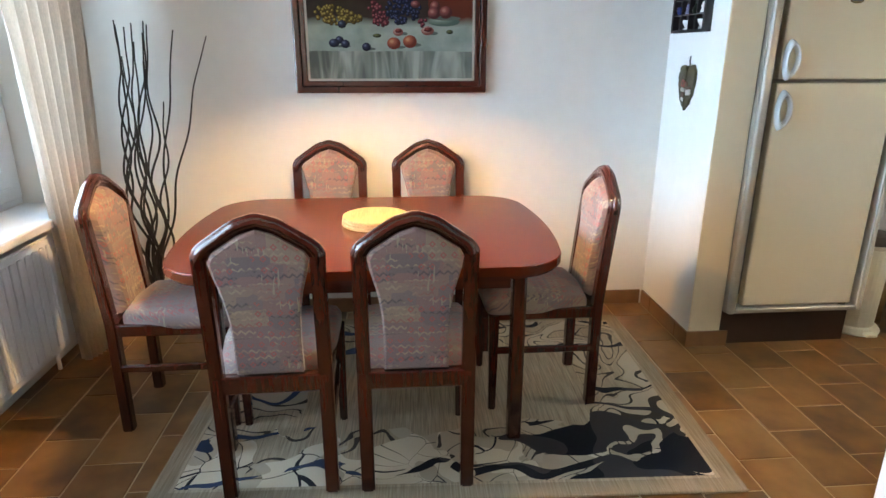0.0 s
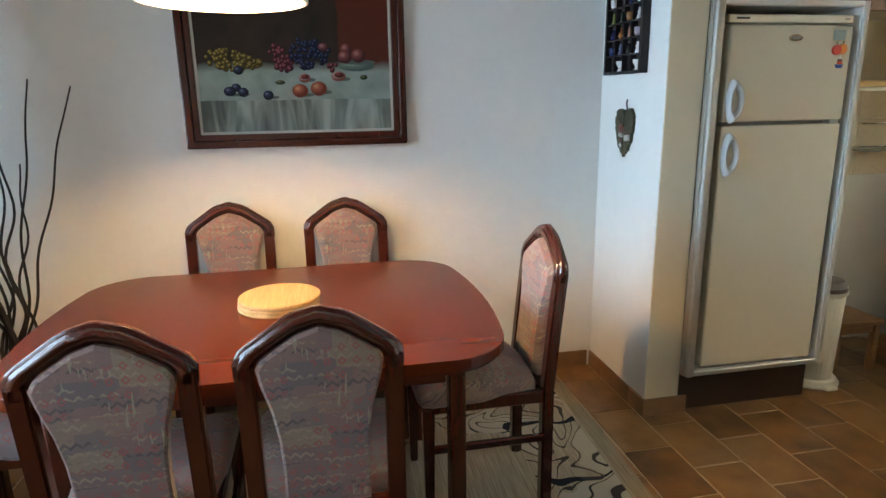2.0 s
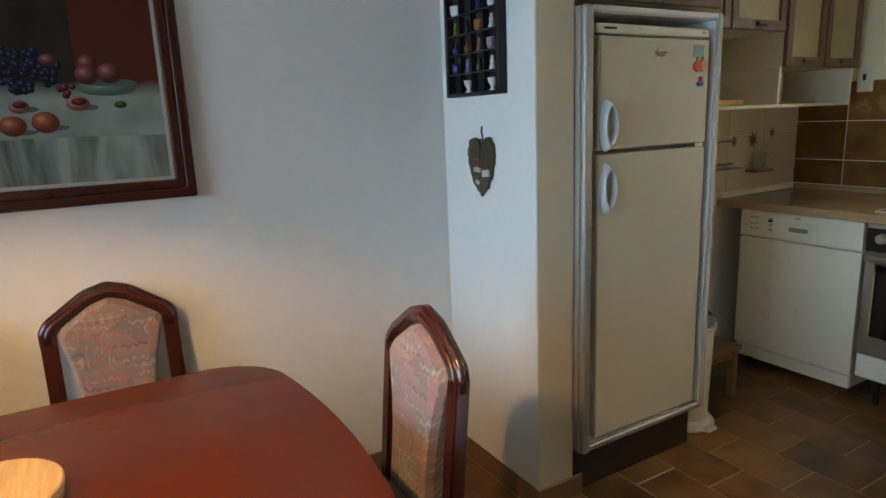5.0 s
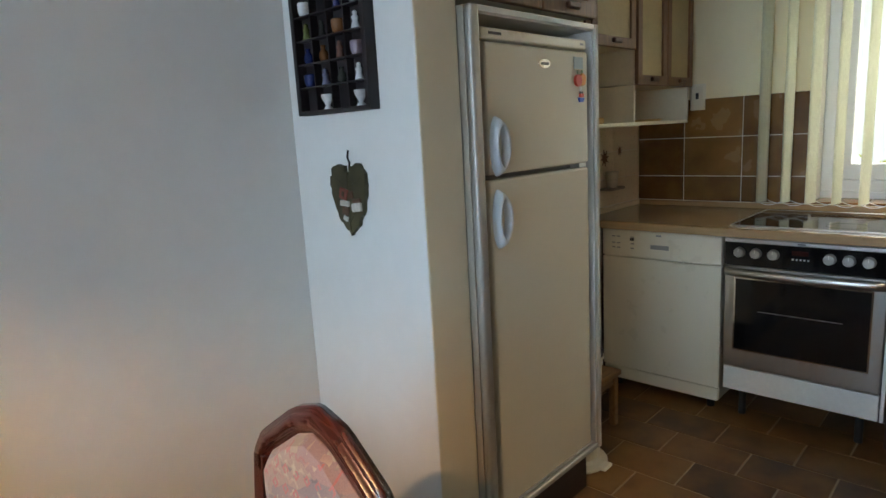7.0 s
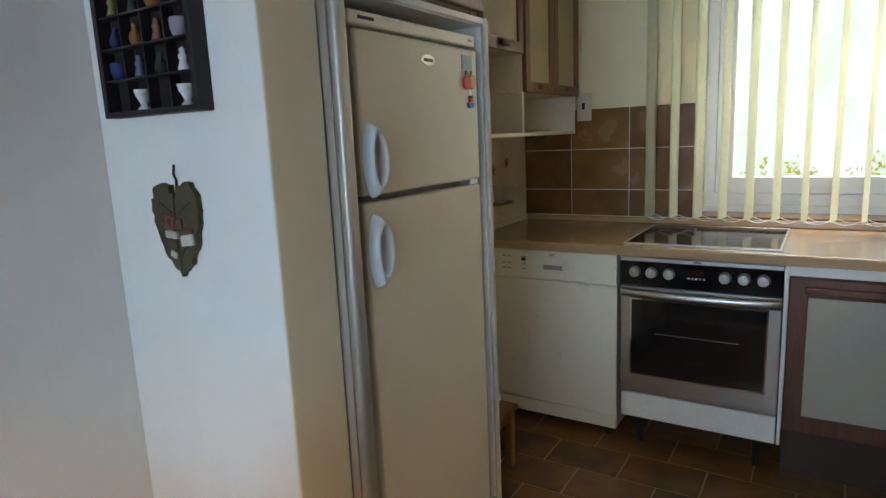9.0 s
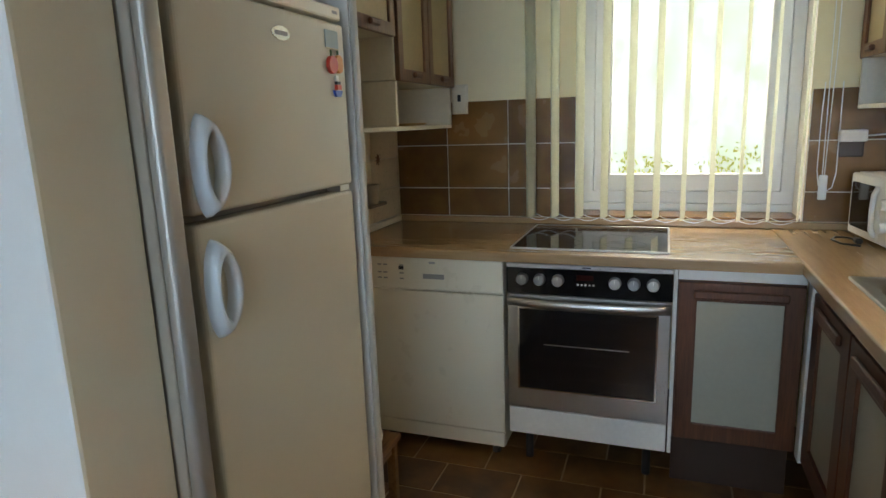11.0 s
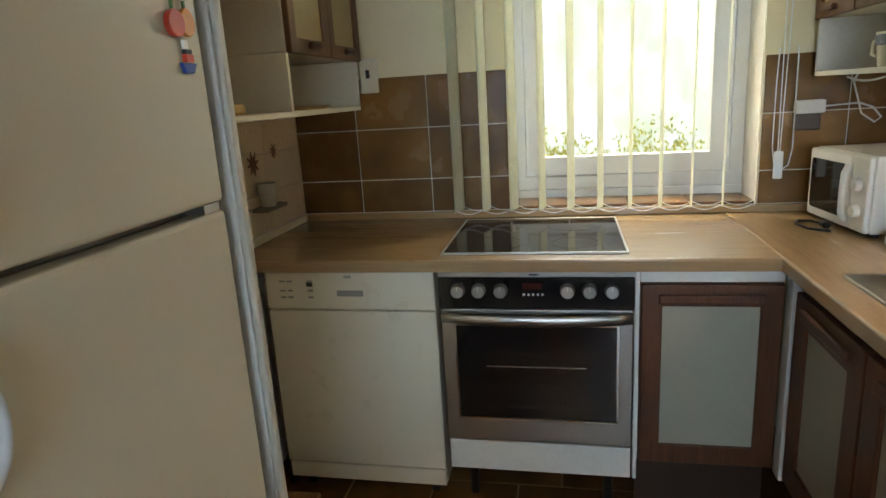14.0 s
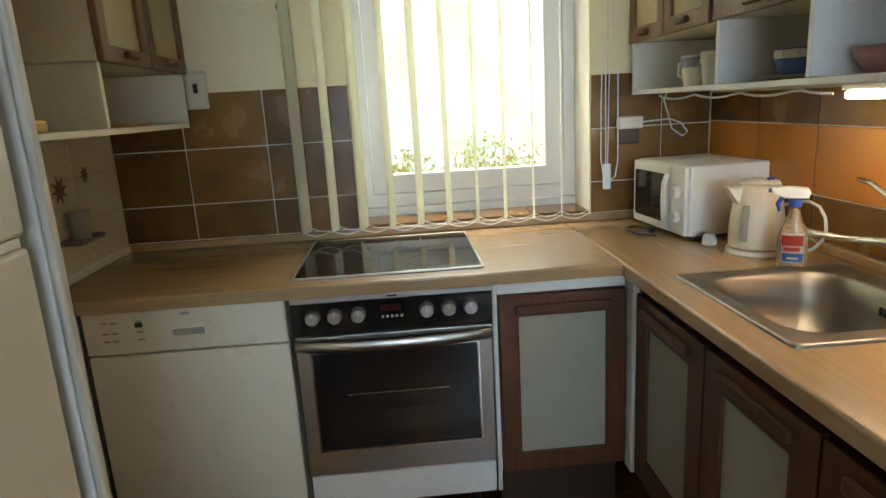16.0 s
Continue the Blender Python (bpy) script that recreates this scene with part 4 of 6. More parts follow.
def leaf():
    l = thing("ceramic_leaf", pose(PX0 - 0.001, 2.80, 1.165), "dark olive ceramic leaf with a small painted house relief", "wall ornament")
    half = [(0.004, 0.072), (0.016, 0.094), (0.045, 0.104), (0.070, 0.085), (0.080, 0.055), (0.076, 0.015), (0.062, -0.025), (0.042, -0.060), (0.020, -0.085), (0.0, -0.098)]
    pts = half + [(-x * 0.97, z) for x, z in reversed(half[1:-1])] + [(-0.004, 0.072)]
    rng2 = random.Random(3)
    fine = []
    for (xa, za), (xb, zb) in zip(pts, pts[1:] + pts[:1]):
        fine += [(xa, za), (xa * 0.68 + xb * 0.32, za * 0.68 + zb * 0.32), (xa * 0.34 + xb * 0.66, za * 0.34 + zb * 0.66)]
    pts = [(x * (1 - 0.07 * (k % 4 == 2)), z * (1 - 0.05 * (k % 4 == 2))) for k, (x, z) in enumerate(fine)]
    pts = [(x + rng2.uniform(-0.0035, 0.0035), z + rng2.uniform(-0.0035, 0.0035)) for x, z in pts]
    green = plain("green_ceramic", (0.052, 0.044, 0.018), 0.5, vary=0.6, grain=24, bump=0.5)
    part("leaf_plate", prism(pts, -0.013, 0.0, "yz"), green, l)
    part("leaf_vein", sweep([(-0.0135, 0.0, 0.08), (-0.015, 0.003, 0.0), (-0.0135, 0.0, -0.085)], 0.0025), green, l)
    for y, z in ((0.05, 0.06), (-0.05, 0.06), (0.045, 0.02), (-0.045, 0.015), (0.03, -0.03), (-0.03, -0.03)):
        part("leaf_vein", sweep([(-0.013, 0.0, z - 0.03), (-0.0145, y * 0.6, z - 0.01), (-0.0135, y, z)], 0.0016), green, l)
    part("hook_wire", sweep([(-0.004, 0.0, 0.084), (-0.004, -0.004, 0.105), (-0.004, 0.004, 0.118), (-0.003, 0.0, 0.138)], 0.0026), IRON, l, "dark hanging wire")
    PLASTERW, ROOFR, TIMBER = (plain(n, c, 0.55, vary=0.5, grain=90, bump=0.3) for n, c in (("relief_white", (0.44, 0.41, 0.37)), ("relief_roof", (0.20, 0.045, 0.032)), ("relief_timber", (0.085, 0.040, 0.022))))
    for y0, y1, z0, z1, dep, tilt, mat, nm in ((0.000, 0.036, 0.002, 0.034, 0.019, 14, ROOFR, "house_roof"), (-0.022, 0.004, 0.004, 0.026, 0.017, -8, TIMBER, "house_roof"), (-0.004, 0.034, -0.016, 0.000, 0.020, 4, PLASTERW, "house_wall"), (-0.056, -0.016, -0.030, -0.006, 0.020, -7, PLASTERW, "house_wall"), (-0.054, -0.018, -0.006, 0.006, 0.018, -7, TIMBER, "house_roof"),
                                               (0.000, 0.030, -0.042, -0.018, 0.018, 10, TIMBER, "house_wall"), (0.006, 0.026, -0.058, -0.044, 0.019, 20, PLASTERW, "house_wall"), (0.012, 0.024, 0.010, 0.026, 0.0205, 14, TIMBER, "house_gable")):
        bm = box(-dep, -0.012, y0, y1, z0, z1, 0.002)
        bmesh.ops.rotate(bm, verts=bm.verts, cent=(0, (y0 + y1) / 2, (z0 + z1) / 2), matrix=Matrix.Rotation(radians(tilt), 3, "X"))
        part(nm, bm, mat, l)


leaf()


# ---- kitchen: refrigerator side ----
# The left side panel's shade is put into this darker laminate colour.
SHADELAM = plain("shaded_side_laminate", (0.34, 0.30, 0.24), 0.45)


def fridge_housing():
    h = thing("fridge_housing", pose(0, 0, 0), "white laminate tall housing round the refrigerator with metal edge strips", "cabinet")
    x0, x1, y0, z1 = 1.561, 2.206, 2.488, 1.652
    part("side_panel", box(x0, x0 + 0.030, y0 + 0.012, NORTH - 0.002, 0.17, z1, 0.0015), SHADELAM, h, "side panel toned darker for shade")
    part("side_panel", box(x1 - 0.019, x1, y0 + 0.004, NORTH - 0.002, 0.17, z1, 0.0015), WHITE, h)
    part("top_panel", box(x0 + 0.0305, x1 - 0.0195, y0 + 0.004, NORTH - 0.002, z1 - 0.019, z1, 0.0015), WHITE, h)
    part("bottom_panel", box(x0 + 0.0305, x1 - 0.0195, y0 + 0.012, NORTH - 0.002, 0.172, 0.196, 0.0015), WHITE, h)
    part("edge_strip", box(x0 - 0.003, x0 + 0.034, y0 - 0.016, y0 + 0.0115, 0.172, z1 + 0.002, 0.012, seg=5), ALU, h, "metal edge strip")
    part("edge_strip", box(x1 - 0.017, x1 + 0.002, y0 - 0.010, y0 + 0.003, 0.172, z1 + 0.002, 0.005, seg=3), plain("beige_edge_strip", (0.50, 0.46, 0.38), 0.4), h)
    part("edge_strip", box(x0 + 0.035, x1 - 0.018, y0 - 0.006, y0 + 0.003, z1 - 0.017, z1 + 0.002, 0.003), WHITE, h)
    part("edge_strip", box(x0 + 0.035, x1 - 0.018, y0 - 0.008, y0 + 0.011, 0.174, 0.196, 0.004), ALU, h, "metal edge strip")
    part("plinth", box(x0 - 0.003, x1 - 0.02, 2.532, 2.552, 0.0, 0.1705, 0.001), DARKBROWN, h, "dark brown plinth board")
    part("back_panel", box(x0 + 0.02, x1 - 0.02, NORTH - 0.010, NORTH - 0.003, 0.2, z1 - 0.02), WHITE, h)


fridge_housing()


def door_handle(x, z0, z1, y, parent):
    """A moulded shell handle: a pointed dome standing proud of the door, with a lens-shaped hollow."""
    zc, hh = (z0 + z1) / 2, (z1 - z0) / 2
    bm = bmesh.new()
    n = 40
    rings = []
    for cx, left, right, height, out in ((0.024, 0.025, 0.050, 1.0, 0.0), (0.024, 0.024, 0.047, 0.97, 0.010), (0.026, 0.024, 0.039, 0.86, 0.023), (0.028, 0.023, 0.033, 0.76, 0.028), (0.030, 0.021, 0.026, 0.68, 0.026), (0.030, 0.019, 0.023, 0.63, 0.020), (0.030, 0.018, 0.022, 0.62, 0.0015)):
        ring = []
        for k in range(n):
            a = 2 * math.pi * k / n
            c, sn = math.cos(a), math.sin(a)
            ring.append(bm.verts.new((x + cx + (right if c > 0 else left) * math.copysign(abs(c) ** 1.25, c), y - out, zc + hh * height * sn)))
        rings.append(ring)
    for a, b in zip(rings, rings[1:]):
        for k in range(n):
            bm.faces.new((a[k], a[(k + 1) % n], b[(k + 1) % n], b[k]))
    bm.faces.new(rings[-1])
    h = part("handle", bm, [APPL_HANDLE, ENAMEL], parent, "white moulded shell handle", smooth=True)
    for f in h.data.polygons:
        if len(f.vertices) > 4:
            f.material_index, f.use_smooth = 1, False


APPL_HANDLE = plain("pale_handle_plastic", (0.56, 0.59, 0.60), 0.16, vary=0.03)


def refrigerator():
    f = thing("refrigerator", pose(0, 0, 0), "white two-door refrigerator with bow handles and a few magnets", "refrigerator")
    x0, x1, yf = 1.622, 2.156, 2.490
    part("cabinet", box(x0 + 0.004, x1 - 0.004, yf + 0.052, 3.03, 0.198, 1.600, 0.004), ENAMEL, f)
    part("door_seal", box(x0 + 0.010, x1 - 0.010, yf + 0.044, yf + 0.0515, 0.25, 1.560), plain("grey_seal", (0.20, 0.19, 0.17), 0.7), f)
    part("lower_door", box(x0 + 0.008, x1, yf, yf + 0.043, 0.2065, 1.200, 0.008, seg=3), ENAMEL, f)
    part("freezer_door", box(x0 + 0.008, x1, yf, yf + 0.043, 1.214, 1.567, 0.008, seg=3), ENAMEL, f)
    part("top_fascia", box(x0, x1, yf + 0.004, yf + 0.0515, 1.573, 1.604, 0.006, seg=2), APPL, f)
    part("foot_rail", box(x0 + 0.02, x1 - 0.02, yf + 0.0435, yf + 0.051, 0.2, 0.24), BLACK, f)
    part("hinge", box(x1 - 0.05, x1 - 0.008, yf + 0.006, yf + 0.04, 1.2005, 1.2135), STEEL, f)
    part("hinge", box(x1 - 0.045, x1 - 0.012, yf + 0.012, yf + 0.03, 0.198, 0.2060), BLACK, f)
    door_handle(1.635, 1.209, 1.373, yf, f)
    door_handle(1.635, 1.006, 1.174, yf, f)
    bm = bmesh.new()
    pts = [(1.905 + 0.030 * math.cos(2 * math.pi * k / 20), 1.520 + 0.013 * math.sin(2 * math.pi * k / 20)) for k in range(20)]
    prism(pts, yf - 0.004, yf - 0.0003, "xz", bm=bm, bev=0.001)
    part("badge", bm, CHROME, f, "oval chrome badge")
    part("badge_mark", box(1.885, 1.925, yf - 0.0048, yf - 0.0041, 1.516, 1.524), plain("grey_mark", (0.2, 0.2, 0.2), 0.4), f)
    part("type_mark", box(x0 + 0.03, x0 + 0.085, yf + 0.0025, yf + 0.0037, 1.586, 1.593), BLACK, f)
    part("type_mark", box(x1 - 0.04, x1 - 0.02, yf + 0.0025, yf + 0.0037, 1.586, 1.592), plain("grey_type", (0.3, 0.3, 0.3), 0.5), f)
    return yf


YF = refrigerator()
MAG = "magnets on the refrigerator"


def magnet(label, pieces):
    m = thing("fridge_magnet", pose(0, 0, 0), label, "magnet", MAG)
    for nm, bm, mat in pieces:
        part(nm, bm, mat, m, smooth=False)


def disc(x, z, r, y0, y1, n=18, sq=1.0):
    return prism([(x + r * math.cos(2 * math.pi * k / n), z + sq * r * math.sin(2 * math.pi * k / n)) for k in range(n)], y0, y1, "xz", bev=0.0015)


RED, ORANGE, GREEN, BLUE = (plain(n + "_paint", c, 0.3) for n, c in (("red", (0.55, 0.05, 0.025)), ("orange", (0.65, 0.20, 0.02)), ("leaf", (0.06, 0.12, 0.03)), ("blue", (0.03, 0.08, 0.35))))
magnet("glossy red apple fridge magnet", (("apple", disc(2.0870, 1.4760, 0.019, YF - 0.010, YF - 0.0003), RED), ("stalk", box(2.0850, 2.0885, YF - 0.006, YF - 0.002, 1.4950, 1.5070), GREEN)))
magnet("glossy orange fruit fridge magnet", (("fruit", disc(2.1150, 1.4790, 0.017, YF - 0.009, YF - 0.0003, sq=1.15), ORANGE), ("stalk", box(2.1140, 2.1170, YF - 0.006, YF - 0.002, 1.4985, 1.5080), GREEN)))
magnet("small blue and red figure fridge magnet", (("boat", prism([(2.0900, 1.4230), (2.0970, 1.4090), (2.1170, 1.4090), (2.1250, 1.4230)], YF - 0.007, YF - 0.0003, "xz", bev=0.001), BLUE), ("figure", box(2.1000, 2.1170, YF - 0.008, YF - 0.0003, 1.4240, 1.4350), RED), ("hat", box(2.1010, 2.1150, YF - 0.0075, YF - 0.0003, 1.4355, 1.4420), BLACK), ("sail", box(2.1020, 2.1130, YF - 0.004, YF - 0.0003, 1.4425, 1.4550), WHITE)))
magnet("picture magnet of a landscape", (("card", box(2.0690, 2.1230, YF - 0.003, YF - 0.0003, 1.5110, 1.548, 0.0008), plain("card_sky", (0.22, 0.30, 0.30), 0.4)), ("card_land", box(2.0695, 2.1225, YF - 0.0036, YF - 0.0031, 1.5115, 1.508), plain("card_land", (0.42, 0.38, 0.24), 0.4))))


def panel_door(parent, a0, a1, z0, z1, face, plane, out, mat, inset_mat, rail=0.05):
    """A framed door: four rails, a set-back panel with bevelled border, and a grip. plane xz faces along y, yz faces along x."""
    lo, hi = sorted((face, face + out * 0.020))
    part("door_frame", ring_frame(rect(a0, a1, z0, z1), rect(a0 + rail, a1 - rail, z0 + rail, z1 - rail), lo, hi, plane, bev=0.004), mat, parent)
    l2, h2 = sorted((face + out * 0.002, face + out * 0.010))
    part("door_panel", prism(rect(a0 + rail - 0.003, a1 - rail + 0.003, z0 + rail - 0.003, z1 - rail + 0.003), l2, h2, plane), inset_mat, parent)


CREAMPANEL = plain("straw_panel", (0.42, 0.33, 0.17), 0.5, vary=0.15)
GREYPANEL = plain("grey_green_panel", (0.35, 0.325, 0.255), 0.45, vary=0.06)
CABINSIDE = plain("cream_interior", (0.72, 0.66, 0.52), 0.45)


def grip(parent, plane, a0, a1, z0, z1, face, out, mat):
    lo, hi = sorted((face, face + out * 0.018))
    if plane == "xz":
        part("handle", box(a0, a1, lo, hi, z0, z1, 0.005), mat, parent)
    else:
        part("handle", box(lo, hi, a0, a1, z0, z1, 0.005), mat, parent)


def wall_cabinet(name, x0, x1, y0, y1, z0, z1, doors, label, side, inset=None, rail=0.045, handles="bottom"):
    """A wall unit on the north (side -1) or south (side 1) wall; doors: joints along x."""
    c = thing(name, pose(0, 0, 0), label, "cabinet")
    part("body", box(x0, x1, y0, y1, z0, z1, 0.002), CABINSIDE, c, "cream laminate body")
    face = y0 if side < 0 else y1
    for a, b in zip(doors, doors[1:]):
        panel_door(c, a + 0.003, b - 0.003, z0 - 0.004, z1, face + side * 0.001, "xz", side, OAK, inset or CREAMPANEL, rail)
        mid = (a + b) / 2
        grip(c, "xz", mid - 0.035, mid + 0.035, z0 + 0.012, z0 + 0.032, face + side * 0.0205, side, DARKWOOD)
    return c


wall_cabinet("wall_cabinet", 1.60, 2.208, 2.508, NORTH - 0.002, 1.676, 2.28, (1.60, 1.904, 2.208), "brown oak wall cabinet above the refrigerator", -1, OAK, 0.05)
wall_cabinet("wall_cabinet", 2.212, 2.990, 2.745, NORTH - 0.002, 1.656, 2.28, (2.212, 2.601, 2.990), "brown oak wall cabinet with straw-coloured door panels", -1)
wall_cabinet("wall_cabinet", 2.994, 3.618, 2.740, NORTH - 0.002, 1.506, 2.28, (2.994, 3.306, 3.618), "brown oak wall cabinet with straw-coloured door panels", -1)


def open_shelf(name, x0, x1, tops, yb, yf, z0, dividers, label, thick=0.016):
    """An open niche unit between the north or south wall (yb) and its front (yf); tops: (x from, x to, z)."""
    s = thing(name, pose(0, 0, 0), label, "shelf")
    a, b = sorted((yb, yf))
    part("shelf_board", box(x0, x1, a, b, z0 - thick, z0, 0.002), CABINSIDE if yb > 2 else WHITE, s)
    for x, zt in dividers:
        part("upright", box(x - thick / 2, x + thick / 2, a, b, z0 + 0.0005, zt, 0.0015), CABINSIDE if yb > 2 else WHITE, s)
    for xa, xb, zt in tops:
        back = sorted((yb, yb + (0.006 if yf > yb else -0.006)))
        part("back_panel", box(xa, xb, back[0], back[1], z0 + 0.001, zt), CABINSIDE if yb > 2 else WHITE, s)
    return s


open_shelf("open_shelf", 2.212, 3.556, ((2.222, 2.94, 1.648), (2.965, 3.535, 1.498)), NORTH - 0.002, 2.716, 1.338, ((2.221, 1.648), (2.952, 1.498), (3.548, 1.498)), "cream open shelf niche below the wall cabinets")
bread = tagged(part("cutting_board", box(2.46, 2.84, 2.80, 3.0, 0.0, 0.028, 0.008, seg=2), WICKER), "wooden cutting board lying on the open shelf", "cutting board")
bread.matrix_world = pose(0, 0, 1.3385)
tray = tagged(part("tray", lathe([(0.0005, 0), (0.14, 0), (0.155, 0.010), (0.150, 0.010), (0.137, 0.003), (0.0005, 0.003)], 32), WICKER), "shallow round wooden tray on the open shelf", "tray")
tray.matrix_world = pose(3.24, 2.88, 1.3385)

# bin and stool beside the refrigerator
binn = thing("pedal_bin", pose(2.335, 2.66, 0), "cream plastic pedal bin with a dark lid", "bin")
part("body", lathe([(0.0005, 0.012), (0.080, 0.012), (0.088, 0.02), (0.100, 0.43), (0.108, 0.44), (0.108, 0.452), (0.0005, 0.452)], 28), CREAM, binn, smooth=False)
part("lid", lathe([(0.104, 0.453), (0.104, 0.472), (0.085, 0.496), (0.0005, 0.505)], 28), plain("brown_lid", (0.05, 0.035, 0.03), 0.5), binn)
part("base", lathe([(0.0005, 0.0), (0.118, 0.0), (0.120, 0.010), (0.105, 0.028), (0.089, 0.034)], 28), CREAM, binn)
part("pedal", box(-0.03, 0.03, -0.142, -0.105, 0.004, 0.020, 0.005), CREAM, binn)

stool = thing("step_stool", pose(2.59, 2.80, 0), "low brown wooden stool", "stool")
STOOLWOOD = wood("stool_wood", (0.16, 0.075, 0.025), (0.34, 0.18, 0.07), 0.5, 1.0, 0)
part("seat", box(-0.13, 0.13, -0.14, 0.14, 0.238, 0.262, 0.006, seg=2), STOOLWOOD, stool)
for sx in (-1, 1):
    for sy in (-1, 1):
        part("leg", box(sx * 0.105 - 0.016, sx * 0.105 + 0.016, sy * 0.112 - 0.016, sy * 0.112 + 0.016, 0, 0.2375, 0.004), STOOLWOOD, stool)
    part("rail", box(sx * 0.105 - 0.009, sx * 0.105 + 0.009, -0.096, 0.096, 0.195, 0.232, 0.003), STOOLWOOD, stool)
for sy in (-1, 1):
    part("rail", box(-0.0885, 0.0885, sy * 0.112 - 0.009, sy * 0.112 + 0.009, 0.195, 0.232, 0.003), STOOLWOOD, stool)

# rails and painted tiles on the north wall
for zr, nm in ((1.165, "towel rail with hooks"), (1.05, "narrow glass shelf with a metal rail")):
    r = thing("wall_rail", pose(0, 0, 0), "chrome wall-mounted " + nm, "rail")
    part("bar", sweep([(2.78, NORTH - 0.045, zr), (3.08, NORTH - 0.045, zr)], 0.006), CHROME, r, smooth=True)
    for x in (2.80, 3.06):
        part("bracket", sweep([(x, NORTH - 0.001, zr), (x, NORTH - 0.045, zr)], 0.005), CHROME, r)
    if zr < 1.1:
        part("shelf_plate", box(2.78, 3.08, NORTH - 0.10, NORTH - 0.003, zr - 0.022, zr - 0.014, 0.002), plain("grey_glass", (0.30, 0.32, 0.31), 0.15), r)
splash = tagged(new("wall_tile_north"), "cream wall tiles with small brown star motifs", "wall tile", kind="structure")
CREAMTILE = plain("cream_wall_tile", (0.70, 0.60, 0.45), 0.28, vary=0.06)
for i in range(4):
    for j in range(3):
        xa, za = 3.692 - 0.30 * (i + 1), 0.903 + 0.143 * j
        part("tile", box(xa + 0.001, xa + 0.299, NORTH - 0.009, NORTH - 0.001, za + 0.0015, za + 0.1415, 0.0015), CREAMTILE, splash)
CREAMCUP = curtain_material("milky_plastic", (0.66, 0.62, 0.54), 0.4)
STAR = plain("brown_star_glaze", (0.16, 0.06, 0.02), 0.35, vary=0.3)
for x, z, r in ((3.295, 1.160, 0.046), (3.462, 1.190, 0.028), (3.135, 1.160, 0.030)):
    pts = [(x + (r if k % 2 == 0 else r * 0.42) * math.cos(2 * math.pi * k / 16 + 0.2), z + (r if k % 2 == 0 else r * 0.42) * math.sin(2 * math.pi * k / 16 + 0.2)) for k in range(16)]
    part("star_motif", prism(pts, NORTH - 0.0115, NORTH - 0.0092, "xz"), STAR, splash, "brown star motif")
cup = thing("plastic_cup", pose(3.305, NORTH - 0.048, 1.0065), "milky plastic cup on the small wall shelf", "cup")
part("cup_wall", lathe([(0.0005, 0), (0.026, 0), (0.034, 0.082), (0.036, 0.084), (0.033, 0.084), (0.025, 0.003), (0.0005, 0.003)], 24), CREAMCUP, cup, smooth=True)
soap = thing("soap_shelf", pose(0, 0, 0), "small grey soap shelf on the wall", "shelf")
part("dish", box(3.24, 3.40, NORTH - 0.075, NORTH - 0.0095, 0.992, 1.006, 0.003), plain("grey_plastic", (0.20, 0.17, 0.14), 0.4), soap)
part("bracket", box(3.37, 3.395, NORTH - 0.018, NORTH - 0.0095, 1.0065, 1.03, 0.002), plain("grey_bracket", (0.22, 0.19, 0.16), 0.4), soap)

# ---- kitchen: base run under the window ----
FX = 3.080
dw = thing("dishwasher", pose(0, 0, 0), "white freestanding dishwasher under the worktop", "dishwasher")
part("body", box(FX + 0.012, 3.66, 2.368, 2.942, 0.055, 0.828, 0.003), APPL, dw)
part("door", box(FX - 0.004, FX + 0.0115, 2.366, 2.944, 0.120, 0.690, 0.005, seg=2), APPL, dw)
part("control_panel", box(FX - 0.008, FX + 0.0115, 2.366, 2.944, 0.695, 0.826, 0.006, seg=2), APPL, dw)
part("plinth", box(FX + 0.002, FX + 0.0115, 2.370, 2.940, 0.052, 0.114, 0.003), APPL, dw)
part("handle_recess", box(FX - 0.0105, FX - 0.0082, 2.603, 2.692, 0.742, 0.762, 0.0008), plain("grey_recess", (0.28, 0.27, 0.25), 0.4), dw)
part("display", box(FX - 0.0098, FX - 0.0082, 2.775, 2.796, 0.775, 0.789), BLACK, dw)
for k in range(3):
    for zz in (0.790, 0.758, 0.735):
        part("button", box(FX - 0.0105, FX - 0.0082, 2.872 - k * 0.026 + (-0.045 if k == 2 else 0), 2.890 - k * 0.026 + (-0.045 if k == 2 else 0), zz, zz + 0.006, 0.0008), plain("button_grey", (0.30, 0.29, 0.26), 0.4), dw)
part("button", sweep([(FX - 0.011, 2.462, 0.775), (FX - 0.0082, 2.462, 0.775)], 0.008, n=16), APPL, dw)
part("badge", box(FX - 0.0094, FX - 0.0082, 2.64, 2.665, 0.803, 0.812), plain("badge_grey", (0.35, 0.35, 0.33), 0.4), dw)
for y in (2.42, 2.89):
    for x in (3.14, 3.6):
        part("foot", lathe([(0.018, 0.0), (0.018, 0.0545)], 12, center=(x, y, 0)), BLACK, dw)
# Dark panel added in place of the shade in the corner gap.
structure("gap_shade_panel", box(FX + 0.03, 3.66, 2.95, 2.966, 0.0, 0.832), DARKBROWN, "added dark panel standing for shade in the corner gap", "panel")

